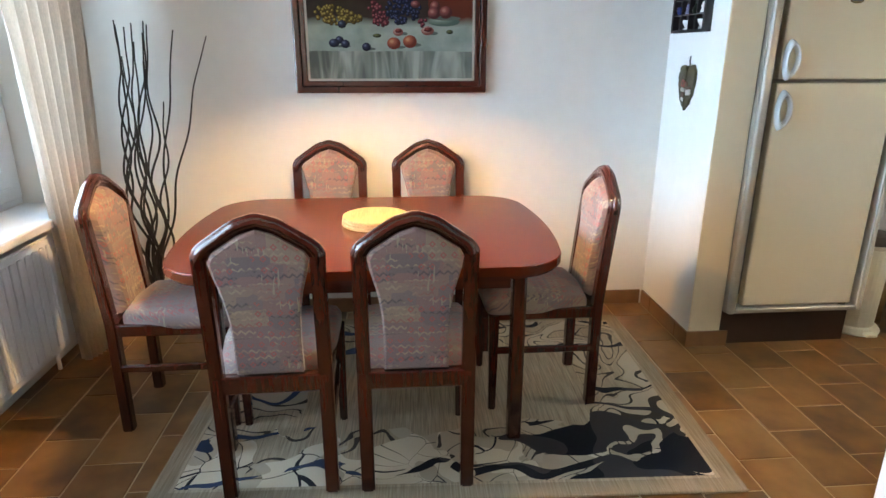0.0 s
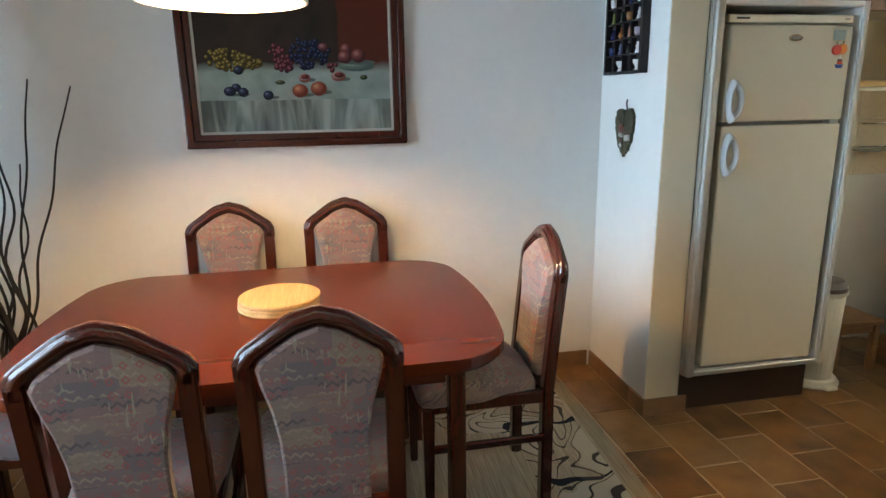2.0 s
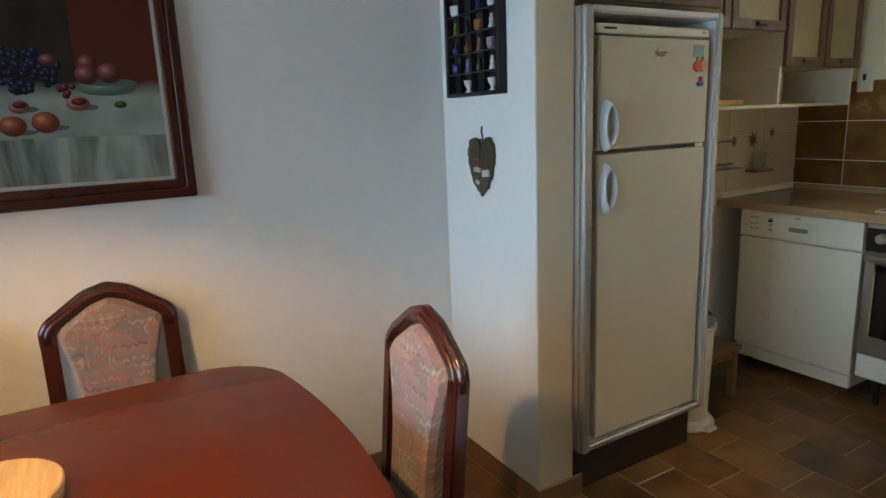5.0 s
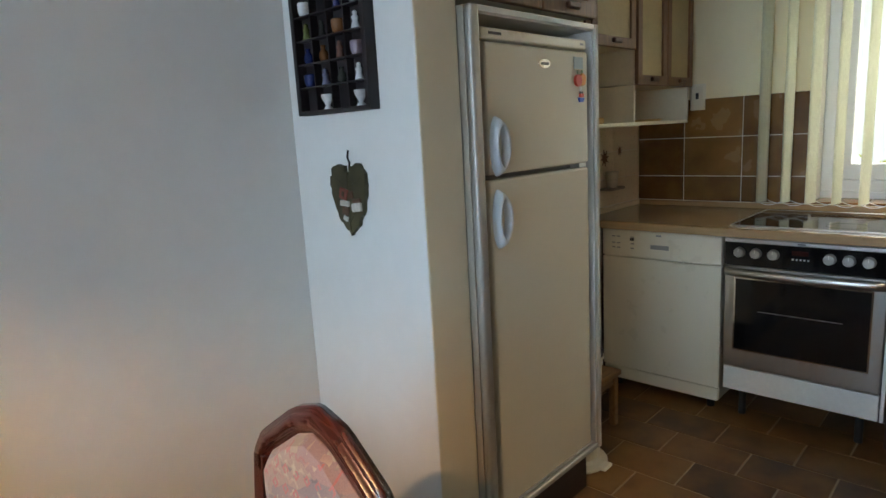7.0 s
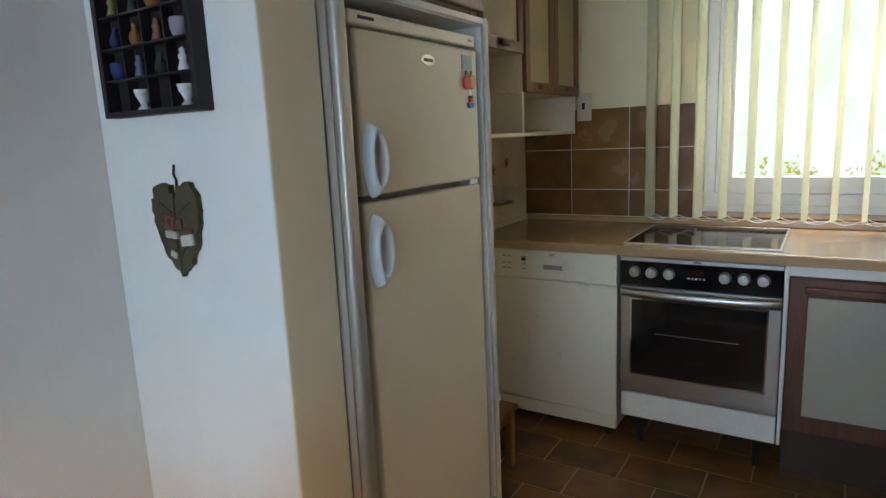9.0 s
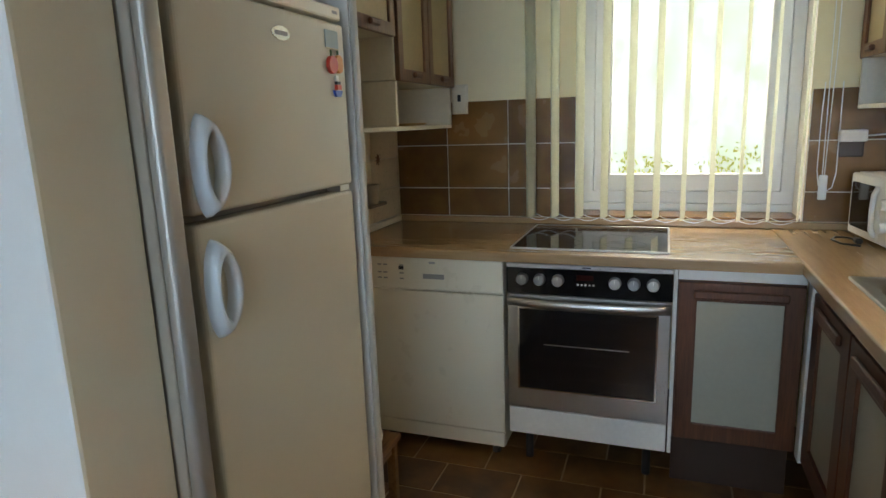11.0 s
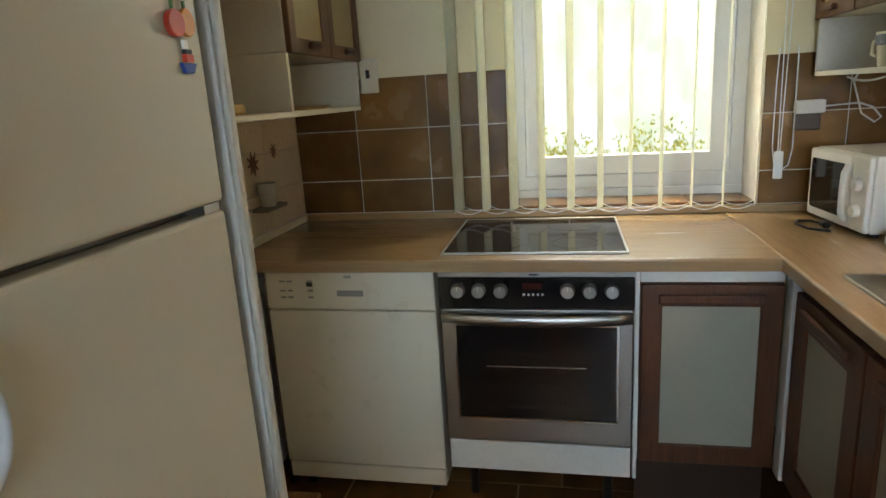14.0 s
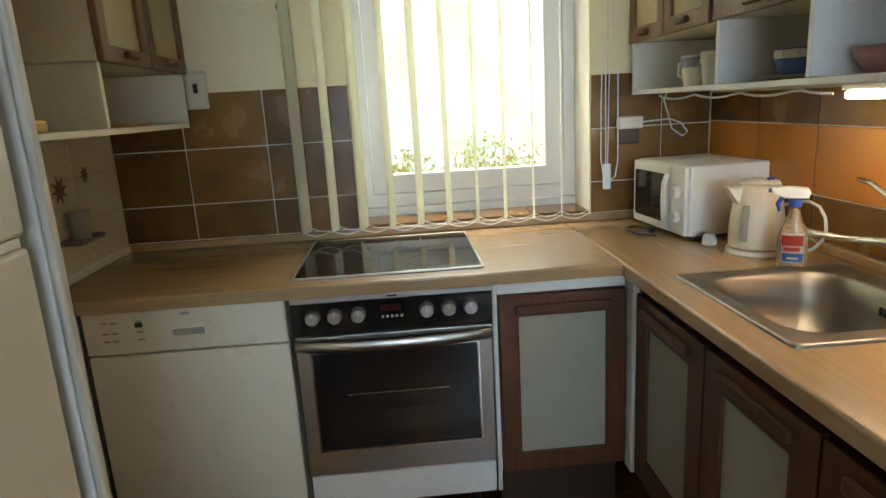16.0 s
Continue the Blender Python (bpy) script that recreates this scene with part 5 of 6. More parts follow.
ov = thing("oven", pose(0, 0, 0), "built-in steel oven with a black control panel and round knobs", "oven")
OY0, OY1 = 1.760, 2.352
part("body", box(FX + 0.014, 3.63, OY0 + 0.012, OY1 - 0.012, 0.242, 0.822), BLACK, ov)
part("control_panel", box(FX - 0.010, FX + 0.0135, OY0, OY1, 0.706, 0.806, 0.002), GLASSBLACK, ov, "black glass control panel")
part("top_trim", box(FX - 0.012, FX + 0.0135, OY0, OY1, 0.807, 0.824, 0.002), STEEL, ov, "steel trim")
part("trim_mark", box(FX - 0.0128, FX - 0.0121, 2.04, 2.07, 0.813, 0.818), BLACK, ov)
KN = plain("knob_satin", (0.50, 0.48, 0.45), 0.3, 0.9)
for y in (2.290, 2.225, 2.157, 1.955, 1.890, 1.825):
    k = part("knob", sweep([(FX - 0.034, y, 0.765), (FX - 0.030, y, 0.765), (FX - 0.014, y, 0.765), (FX - 0.0102, y, 0.765)], [0.018, 0.0205, 0.0215, 0.0225], n=24), KN, ov, "satin metal knob")
    part("knob_mark", box(FX - 0.0355, FX - 0.0342, y - 0.0015, y + 0.0015, 0.768, 0.783), WHITE, k)
for k in range(5):
    part("button", box(FX - 0.0118, FX - 0.0102, 2.026 + k * 0.014, 2.033 + k * 0.014, 0.748, 0.755, 0.0005), WHITE, ov)
part("clock", box(FX - 0.0109, FX - 0.0102, 2.03, 2.09, 0.768, 0.788), plain("dark_display", (0.04, 0.012, 0.01), 0.1), ov)
part("door", ring_frame(rect(OY0 + 0.003, OY1 - 0.003, 0.246, 0.702), rect(OY0 + 0.045, OY1 - 0.045, 0.326, 0.652), FX - 0.010, FX + 0.0135, "yz", bev=0.003), STEEL, ov, "brushed steel door frame")
part("door_glass", box(FX - 0.0075, FX + 0.003, OY0 + 0.0445, OY1 - 0.0445, 0.3255, 0.6525), GLASSBLACK, ov, "black oven glass")
part("glass_trim", ring_frame(rect(OY0 + 0.043, OY1 - 0.043, 0.324, 0.654), rect(OY0 + 0.049, OY1 - 0.049, 0.330, 0.648), FX - 0.0125, FX - 0.0102, "yz"), CHROME, ov)
part("rack_line", box(FX - 0.0082, FX - 0.0076, 1.90, 2.21, 0.508, 0.5105), STEEL, ov)
bm = bmesh.new()
rows = []
for k in range(17):
    u = -1 + k / 8
    xo = FX - 0.016 - 0.034 * (1 - u * u) ** 0.8
    rows.append([bm.verts.new((xo + dx, (OY0 + OY1) / 2 + u * (OY1 - OY0) / 2 * 0.992, 0.678 + dz)) for dx, dz in ((0.010, -0.014), (0.003, -0.019), (-0.004, -0.013), (-0.006, 0.0), (-0.004, 0.013), (0.003, 0.019), (0.010, 0.014))])
for a, b in zip(rows, rows[1:]):
    for k in range(7):
        bm.faces.new((a[k], a[(k + 1) % 7], b[(k + 1) % 7], b[k]))
bm.faces.new(rows[0]), bm.faces.new(rows[-1])
part("handle", bm, STEEL, ov, "broad bowed steel handle", smooth=True)
part("drawer_front", box(FX - 0.002, FX + 0.016, OY0 + 0.004, OY1 - 0.004, 0.130, 0.238, 0.003), WHITE, ov, "white drawer front")
part("side_strip", box(FX - 0.004, FX + 0.0135, OY0 - 0.0135, OY0 - 0.001, 0.13, 0.824, 0.002), WHITE, ov)
for y in (1.83, 2.28):
    part("foot", lathe([(0.016, 0.0), (0.016, 0.10), (0.024, 0.1295)], 12, center=(FX + 0.06, y, 0)), BLACK, ov)
# Board added to keep the gap below the oven dark.
structure("gap_backing", box(FX + 0.30, FX + 0.32, 1.37, 2.36, 0.0, 0.24), DARKBROWN, "dark board added behind the plinth gap", "panel")


def base_unit(name, plane, a0, a1, face, out, depth, label, z0=0.205, z1=0.785, rail=0.062, panel=None):
    """A framed base unit; plane yz for the run below the window, xz for the sink run."""
    u = thing(name, pose(0, 0, 0), label, "cabinet", "kitchen base units")
    lo, hi = sorted((face - out * 0.002, face - out * depth))
    if plane == "yz":
        part("body", box(lo, hi, a0, a1, z0, 0.832), DARKWOOD, u)
    else:
        part("body", box(a0, a1, lo, hi, z0, 0.66 if depth < 0.5 else 0.832), DARKWOOD, u)
    d = part("door", ring_frame(rect(a0 + 0.003, a1 - 0.003, z0, z1), rect(a0 + rail, a1 - rail, z0 + rail, z1 - rail - 0.004), *sorted((face - out * 0.0015, face + out * 0.019)), plane, bev=0.003), DARKWOOD, u)
    part("door_panel", prism(rect(a0 + rail - 0.002, a1 - rail + 0.002, z0 + rail - 0.002, z1 - rail), *sorted((face, face + out * 0.009)), plane), panel or GREYPANEL, d, "matt grey door panel")
    lo, hi = sorted((face + out * 0.0195, face + out * 0.034))
    h0, h1, hz0, hz1 = a0 + rail - 0.012, a1 - rail + 0.012, z1 - 0.056, z1 - 0.026
    part("handle", box(*((lo, hi, h0, h1) if plane == "yz" else (h0, h1, lo, hi)), hz0, hz1, 0.006, seg=2), DARKWOOD, d, "long dark wooden grip")
    return u


corner = base_unit("base_unit", "yz", 1.352, 1.744, FX, -1, 0.53, "dark wooden base unit with a grey door panel")
part("top_strip", box(FX - 0.006, FX + 0.0, 1.352, 1.744, 0.790, 0.826, 0.002), WHITE, corner, "white strip below the worktop")
part("side_strip", box(FX - 0.006, FX - 0.0, 1.7452, 1.756, 0.20, 0.826, 0.001), WHITE, corner)
part("plinth", box(FX + 0.05, FX + 0.066, 1.36, 1.744, 0.0, 0.2045), DARKBROWN, corner, "dark brown plinth")
post = tagged(part("corner_post", box(FX - 0.062, FX - 0.007, 1.326, 1.350, 0.19, 0.832, 0.002), WHITE), "white filler post in the inner corner", "panel", kind="structure")
SY = 1.325
for a, b in ((2.600, 3.010), (2.205, 2.597), (1.81, 2.202), (1.41, 1.807)):
    u = base_unit("base_unit", "xz", a, b, SY, 1, 0.45, "dark wooden base unit with a grey door panel below the sink", rail=0.078)
    part("plinth", box(a, b, SY - 0.07, SY - 0.054, 0.0, 0.2045), DARKBROWN, u, "dark brown plinth")
structure("end_panel", box(1.387, 1.407, KSOUTH + 0.003, SY + 0.022, 0.0, 0.8325, 0.002), PVC, "white end panel of the kitchen run", "panel")

# worktop: two butted slabs with rounded front edges, the sink run cut out for the bowl
WX, WY, Z0, Z1 = 3.034, 1.376, 0.8335, 0.871
SX0, SX1, SY0, SY1 = 2.390, 2.832, 0.866, 1.270
worktop = thing("worktop", pose(0, 0, 0), "pale brown wood-look kitchen worktop", "worktop")


def slab(xs, ys, holes, fronts, mat, label):
    """A slab on a grid of cuts; fronts(edge) says which upper edges are rounded."""
    bm = bmesh.new()
    vt = {}

    def vat(i, j, z):
        if (i, j, z) not in vt:
            vt[i, j, z] = bm.verts.new((xs[i], ys[j], z))
        return vt[i, j, z]

    ni, nj = len(xs) - 1, len(ys) - 1
    for i in range(ni):
        for j in range(nj):
            if (i, j) in holes:
                continue
            for z in (Z0, Z1):
                bm.faces.new([vat(i, j, z), vat(i + 1, j, z), vat(i + 1, j + 1, z), vat(i, j + 1, z)])
            for di, dj, p, q in ((-1, 0, (i, j), (i, j + 1)), (1, 0, (i + 1, j), (i + 1, j + 1)), (0, -1, (i, j), (i + 1, j)), (0, 1, (i, j + 1), (i + 1, j + 1))):
                ii, jj = i + di, j + dj
                if not (0 <= ii < ni and 0 <= jj < nj) or (ii, jj) in holes:
                    bm.faces.new([vat(*p, Z0), vat(*q, Z0), vat(*q, Z1), vat(*p, Z1)])
    bmesh.ops.recalc_face_normals(bm, faces=bm.faces)
    es = [e for e in bm.edges if min(v.co.z for v in e.verts) > Z1 - 1e-5 and e.calc_face_angle(0) > 1 and fronts(e)]
    bmesh.ops.bevel(bm, geom=es, offset=0.008, segments=3, affect="EDGES", profile=0.5)
    part("slab", bm, mat, worktop, label)


slab((WX, EAST - 0.002), (WY + 0.0008, NORTH - 0.002), (), lambda e: max(v.co.x for v in e.verts) < WX + 0.001, WORKTOP, "slab below the window")
slab((1.385, SX0, SX1, EAST - 0.002), (KSOUTH + 0.002, SY0, SY1, WY), ((1, 1),), lambda e: min(v.co.y for v in e.verts) > WY - 0.001, WORKTOPX, "slab round the sink")

up = tagged(new("worktop_upstand"), "narrow wood-look strip along the wall", "trim", kind="structure")
part("strip", box(EAST - 0.022, EAST - 0.002, KSOUTH + 0.022, NORTH - 0.022, Z1 + 0.0005, 0.900, 0.005, seg=2), WORKTOP, up)
part("strip", box(1.39, EAST - 0.023, KSOUTH + 0.002, KSOUTH + 0.020, Z1 + 0.0005, 0.900, 0.005, seg=2), WORKTOP, up)
part("strip", box(WX + 0.01, EAST - 0.023, NORTH - 0.020, NORTH - 0.002, Z1 + 0.0005, 0.900, 0.005, seg=2), CREAM, up)

hob = thing("ceramic_hob", pose(0, 0, 0), "black glass ceramic hob with a steel rim", "hob")
part("rim", ring_frame(rect(3.096, 3.622, 1.774, 2.345), rect(3.104, 3.614, 1.782, 2.337), Z1 + 0.0003, Z1 + 0.007, "xy", bev=0.002), STEEL, hob, "thin steel rim")
part("glass", box(3.1045, 3.6135, 1.7825, 2.3365, Z1 + 0.0003, Z1 + 0.006), GLASSBLACK, hob)
CZ = plain("hob_ring_print", (0.06, 0.055, 0.05), 0.15)
for x, y, r in ((3.22, 1.93, 0.075), (3.22, 2.19, 0.095), (3.49, 1.93, 0.095), (3.49, 2.19, 0.075)):
    part("cooking_zone", ring_frame([(x + r * math.cos(a * math.pi / 20), y + r * math.sin(a * math.pi / 20)) for a in range(40)], [(x + (r - 0.003) * math.cos(a * math.pi / 20), y + (r - 0.003) * math.sin(a * math.pi / 20)) for a in range(40)], Z1 + 0.0061, Z1 + 0.0064, "xy"), CZ, hob)


def round_rect(x0, x1, y0, y1, r, n=6):
    pts = []
    for cx, cy, a0 in ((x1 - r, y0 + r, -90), (x1 - r, y1 - r, 0), (x0 + r, y1 - r, 90), (x0 + r, y0 + r, 180)):
        for k in range(n + 1):
            a = radians(a0 + 90 * k / n)
            pts.append((cx + r * math.cos(a), cy + r * math.sin(a)))
    return pts


sink = thing("kitchen_sink", pose(0, 0, 0), "stainless steel inset sink with one bowl", "sink")
bm = bmesh.new()
levels = [(2.356, 2.864, 0.838, 1.298, 0.012, Z1 + 0.0005), (2.356, 2.864, 0.838, 1.298, 0.012, Z1 + 0.006), (2.362, 2.858, 0.844, 1.292, 0.014, Z1 + 0.0075), (2.374, 2.846, 0.856, 1.280, 0.02, Z1 + 0.005),
          (2.408, 2.818, 0.901, 1.258, 0.085, Z1 + 0.004), (2.416, 2.810, 0.909, 1.250, 0.085, Z1 - 0.004), (2.424, 2.802, 0.917, 1.242, 0.085, Z1 - 0.06), (2.441, 2.785, 0.934, 1.225, 0.08, Z1 - 0.135), (2.476, 2.750, 0.969, 1.190, 0.07, Z1 - 0.152), (2.576, 2.650, 1.046, 1.113, 0.03, Z1 - 0.158)]
rings = [[bm.verts.new((x, y, lv[5])) for x, y in round_rect(*lv[:5])] for lv in levels]
for a, b in zip(rings, rings[1:]):
    for k in range(len(a)):
        bm.faces.new((a[k], a[(k + 1) % len(a)], b[(k + 1) % len(a)], b[k]))
bm.faces.new(rings[-1])
part("bowl", bm, STEELX, sink, smooth=True)
part("drain", lathe([(0.0005, 0.0), (0.034, 0.0), (0.038, 0.003), (0.030, 0.004), (0.0005, 0.002)], 24, center=(2.613, 1.079, Z1 - 0.1575)), CHROME, sink)
for k in range(3):
    part("overflow_slot", box(2.420, 2.428, 1.046 + k * 0.02, 1.054 + k * 0.02, Z1 - 0.055, Z1 - 0.03, 0.001), BLACK, sink)
    part("overflow_slot", box(2.586 + k * 0.014, 2.592 + k * 0.014, 0.9145, 0.9195, Z1 - 0.055, Z1 - 0.034, 0.001), BLACK, sink)

tap = thing("mixer_tap", pose(2.60, 0.862, Z1 + 0.0055), "chrome kitchen mixer tap with a swung spout", "tap")
part("base", lathe([(0.0005, 0), (0.026, 0), (0.026, 0.006), (0.021, 0.01), (0.020, 0.09), (0.022, 0.10), (0.016, 0.125), (0.0005, 0.13)], 24), CHROME, tap, smooth=True)
part("spout", sweep([(0.015, 0.0, 0.075), (0.08, 0.006, 0.098), (0.20, 0.018, 0.082), (0.32, 0.03, 0.074), (0.355, 0.034, 0.078), (0.372, 0.036, 0.072), (0.376, 0.036, 0.052)], [0.012, 0.011, 0.010, 0.0105, 0.014, 0.015, 0.0145], n=16), CHROME, tap, smooth=True)
part("lever", sweep([(0.0, 0.0, 0.13), (0.06, -0.005, 0.185), (0.16, -0.012, 0.225), (0.215, -0.015, 0.232)], [0.010, 0.008, 0.007, 0.006], n=12), CHROME, tap, smooth=True)


# ---- kitchen: sink side above the worktop ----
wall_cabinet("wall_cabinet", 3.07, 3.690, KSOUTH + 0.002, 1.102, 1.534, 2.28, (3.08, 3.385, 3.690), "brown oak wall cabinet over the sink corner", 1, None, 0.05)
wall_cabinet("wall_cabinet", 2.645, 3.066, KSOUTH + 0.002, 1.102, 1.534, 2.28, (2.645, 3.066), "brown oak wall cabinet over the sink", 1, None, 0.05)
wall_cabinet("wall_cabinet", 2.00, 2.641, KSOUTH + 0.002, 1.102, 1.534, 2.28, (2.00, 2.32, 2.641), "brown oak wall cabinet over the sink", 1, None, 0.05)
open_shelf("open_shelf", 2.00, 3.654, ((2.01, 3.64, 1.529),), KSOUTH + 0.002, 1.122, 1.362, ((3.646, 1.530), (3.030, 1.530), (2.640, 1.530), (2.008, 1.530)), "white open shelf niche below the oak cabinets")
CHINA = plain("painted_china", (0.72, 0.70, 0.62), 0.2)
COBALT = plain("cobalt_band", (0.06, 0.11, 0.32), 0.25)


def mug(x, y, z, r, h, body, band, label, handle=True):
    m = thing("mug", pose(x, y, z, 0, 0, 25), label, "mug")
    part("body", lathe([(0.0005, 0), (r * 0.72, 0), (r * 0.78, 0.004), (r * 0.92, h * 0.5), (r, h), (r * 0.92, h), (r * 0.82, h * 0.5), (r * 0.6, 0.008), (0.0005, 0.008)], 24), body, m, smooth=True)
    part("band", lathe([(r * 0.965, h * 0.62), (r * 1.01, h * 0.64), (r * 1.02, h * 0.93), (r * 0.99, h * 0.94)], 24, caps=False), band, m, "blue painted band")
    if handle:
        part("handle", sweep([(r * 0.9, 0, h * 0.8), (r * 1.45, 0, h * 0.75), (r * 1.5, 0, h * 0.4), (r * 0.88, 0, h * 0.25)], 0.006, n=8), body, m, smooth=True)


mug(3.405, 1.000, 1.3625, 0.045, 0.10, CHINA, plain("blue_flower_glaze", (0.30, 0.33, 0.42), 0.25, vary=0.6, grain=40), "cream china mug with a blue painted rim")
mug(3.315, 0.985, 1.3625, 0.038, 0.105, CHINA, CHINA, "tall cream china cup")
mug(2.885, 1.000, 1.374, 0.042, 0.065, COBALT, CHINA, "small blue china cup on a saucer", False)
sau = tagged(part("saucer", lathe([(0.0005, 0), (0.04, 0), (0.072, 0.010), (0.070, 0.011), (0.0005, 0.004)], 28), CHINA), "cream china saucer on the open shelf", "saucer")
sau.matrix_world = pose(2.885, 1.000, 1.3625)
bowl = tagged(part("bowl", lathe([(0.0005, 0), (0.03, 0), (0.055, 0.03), (0.062, 0.055), (0.058, 0.055), (0.03, 0.01), (0.0005, 0.006)], 28), plain("pink_glaze", (0.42, 0.20, 0.17), 0.3, vary=0.3), smooth=True), "pink glazed bowl on the open shelf", "bowl")
bowl.matrix_world = pose(2.575, 1.0, 1.3625)

tube = thing("under_cabinet_light", pose(0, 0, 0), "slim white tube light below the shelf, switched on", "lamp")
part("housing", box(2.16, 2.735, 0.925, 0.975, 1.330, 1.3455, 0.003), WHITE, tube)
part("diffuser", box(2.165, 2.730, 0.930, 0.970, 1.310, 1.3295, 0.007, seg=2), glow("tube_glow", (1.0, 0.86, 0.62), 48.0), tube, "glowing diffuser")

# tiles: brown on both walls, one orange band on the sink wall
TZ = (0.9015, 1.036, 1.240, 1.441)
ORANGETILE = tile_material("orange_wall_tile", (0.55, 0.20, 0.030), (0.60, 0.235, 0.040), (0.64, 0.27, 0.055), 0.22, 0.06)
et = tagged(new("wall_tile_east"), "brown ceramic wall tiles with pale joints", "wall tile", kind="structure")
part("grout", box(EAST - 0.005, EAST - 0.001, WIN[1] + 0.002, NORTH - 0.012, TZ[0], TZ[3] - 0.002), WALLGROUT, et)
part("grout", box(EAST - 0.005, EAST - 0.001, KSOUTH + 0.012, WIN[0] - 0.002, TZ[0], TZ[3] - 0.022), WALLGROUT, et)
G = 0.0022
cols_l = (NORTH - 0.011, 2.787, 2.489, WIN[1] + 0.004)
cols_r = (WIN[0] - 0.004, 0.990, KSOUTH + 0.011)
for cols, off in ((cols_l, 0.0), (cols_r, -0.012)):
    for a, b in zip(cols, cols[1:]):
        for z0, z1 in zip(TZ, TZ[1:]):
            zz0 = z0 if z0 == TZ[0] else z0 + off
            part("tile", box(EAST - 0.009, EAST - 0.0052, b + G, a - G, zz0 + G, z1 + off - G, 0.0012), WALLTILE, et)
# sill tiles in the window reveal
for k in range(4):
    y0 = WIN[0] + 0.002 + k * 0.2240
    part("tile", box(EAST - 0.009, EAST + 0.178, y0 + G, y0 + 0.2240 - G, WIN[2] + 0.001, WIN[2] + 0.012, 0.002), WALLTILE, et)
st = tagged(new("wall_tile_south"), "brown ceramic wall tiles with an orange band", "wall tile", kind="structure")
part("grout", box(1.40, EAST - 0.012, KSOUTH + 0.001, KSOUTH + 0.005, TZ[0], 1.338), WALLGROUT, st)
x = EAST - 0.011
n = 0
for shift, (z0, z1), mat in ((0.03, (0.9015, 1.030), WALLTILE), (0.325, (1.032, 1.232), ORANGETILE), (0.325, (1.234, 1.337), WALLTILE)):
    x1 = EAST - 0.011
    x0 = x1 - shift
    while x1 > 1.42:
        part("tile", box(max(x0, 1.405) + G, x1 - G, KSOUTH + 0.0052, KSOUTH + 0.009, z0 + G * 0.6, z1 - G * 0.6, 0.0012), mat, st)
        x1, x0 = x0, x0 - 0.302

# sockets and switch
sw = thing("light_switch", pose(EAST - 0.0005, 2.718, 1.452), "white wall switch plate with a black rocker", "switch")
part("plate", box(-0.010, 0.0, -0.040, 0.040, -0.070, 0.066, 0.004, seg=2), CREAM, sw)
part("plate", box(-0.018, -0.0102, -0.034, 0.034, -0.060, 0.058, 0.004, seg=2), CREAM, sw)
part("rocker", box(-0.022, -0.0182, -0.008, 0.008, -0.012, 0.020, 0.002), BLACK, sw, "black rocker")
so = thing("power_socket", pose(EAST - 0.0095, 1.125, 1.208), "dark wall socket with a white adapter plugged in", "socket")
part("plate", box(-0.010, 0.0, -0.045, 0.045, -0.045, 0.045, 0.004), plain("brown_bakelite", (0.05, 0.03, 0.02), 0.4), so)
ad = thing("plug_adapter", pose(EAST - 0.0198, 1.125, 1.244), "white plug adapter with a curling cable", "adapter")
part("housing", box(-0.040, 0.0, -0.045, 0.048, -0.022, 0.024, 0.006, seg=2), WHITE, ad)
part("cable", sweep([(-0.02, -0.045, 0.0), (-0.03, -0.09, 0.004), (-0.03, -0.15, 0.006), (-0.035, -0.19, -0.01), (-0.03, -0.22, -0.045), (-0.03, -0.20, -0.06), (-0.025, -0.16, -0.03), (-0.03, -0.14, 0.03), (-0.04, -0.12, 0.08), (-0.05, -0.13, 0.107)], 0.0035, n=6), GREYCABLE, ad, smooth=True)
cab = thing("lamp_cable", pose(0, 0, 0), "white cable sagging below the shelf", "cable")
pts = []
for k in range(25):
    u = k / 24
    pts.append((3.60 - 0.86 * u, 1.04 - 0.05 * u, 1.341 - 0.014 * abs(math.sin(3.5 * math.pi * u)) ** 0.8 - 0.003))
part("cord", sweep(pts, 0.0035, n=6), GREYCABLE, cab, smooth=True)

# worktop things
mw = thing("microwave", pose(3.437, 0.965, Z1 + 0.0005, 0, 0, 5), "white microwave oven with a dark window", "microwave")
w2, d2, h2 = 0.180, 0.150, 0.242
part("body", box(-w2, w2, -d2, d2 - 0.022, 0.010, h2, 0.006, seg=2), MICROWHITE, mw)
part("door", box(-w2 + 0.095, w2, d2 - 0.0215, d2, 0.012, h2 - 0.002, 0.010, seg=3), MICROWHITE, mw)
part("control_panel", box(-w2, -w2 + 0.0935, d2 - 0.0215, d2 - 0.003, 0.012, h2 - 0.002, 0.007, seg=2), MICROWHITE, mw)
part("window", prism(round_rect(-w2 + 0.122, w2 - 0.022, 0.042, h2 - 0.034, 0.014), d2 + 0.0003, d2 + 0.002, "xz"), GLASSBLACK, mw, "dark oval-cornered window")
part("handle", sweep([(-w2 + 0.108, d2 + 0.001, 0.035), (-w2 + 0.104, d2 + 0.014, 0.06), (-w2 + 0.104, d2 + 0.016, h2 / 2), (-w2 + 0.104, d2 + 0.014, h2 - 0.06), (-w2 + 0.108, d2 + 0.001, h2 - 0.035)], 0.009, n=12), MICROWHITE, mw, smooth=True)
for z in (0.155, 0.075):
    part("knob", sweep([(-w2 + 0.047, d2 - 0.0028, z), (-w2 + 0.047, d2 + 0.014, z), (-w2 + 0.047, d2 + 0.016, z)], [0.020, 0.018, 0.014], n=20), MICROWHITE, mw, "round white knob", smooth=False)
for sx in (-1, 1):
    for sy in (-1, 1):
        part("foot", lathe([(0.011, 0.0), (0.011, 0.0105)], 10, center=(sx * 0.17, sy * 0.11, 0)), BLACK, mw)
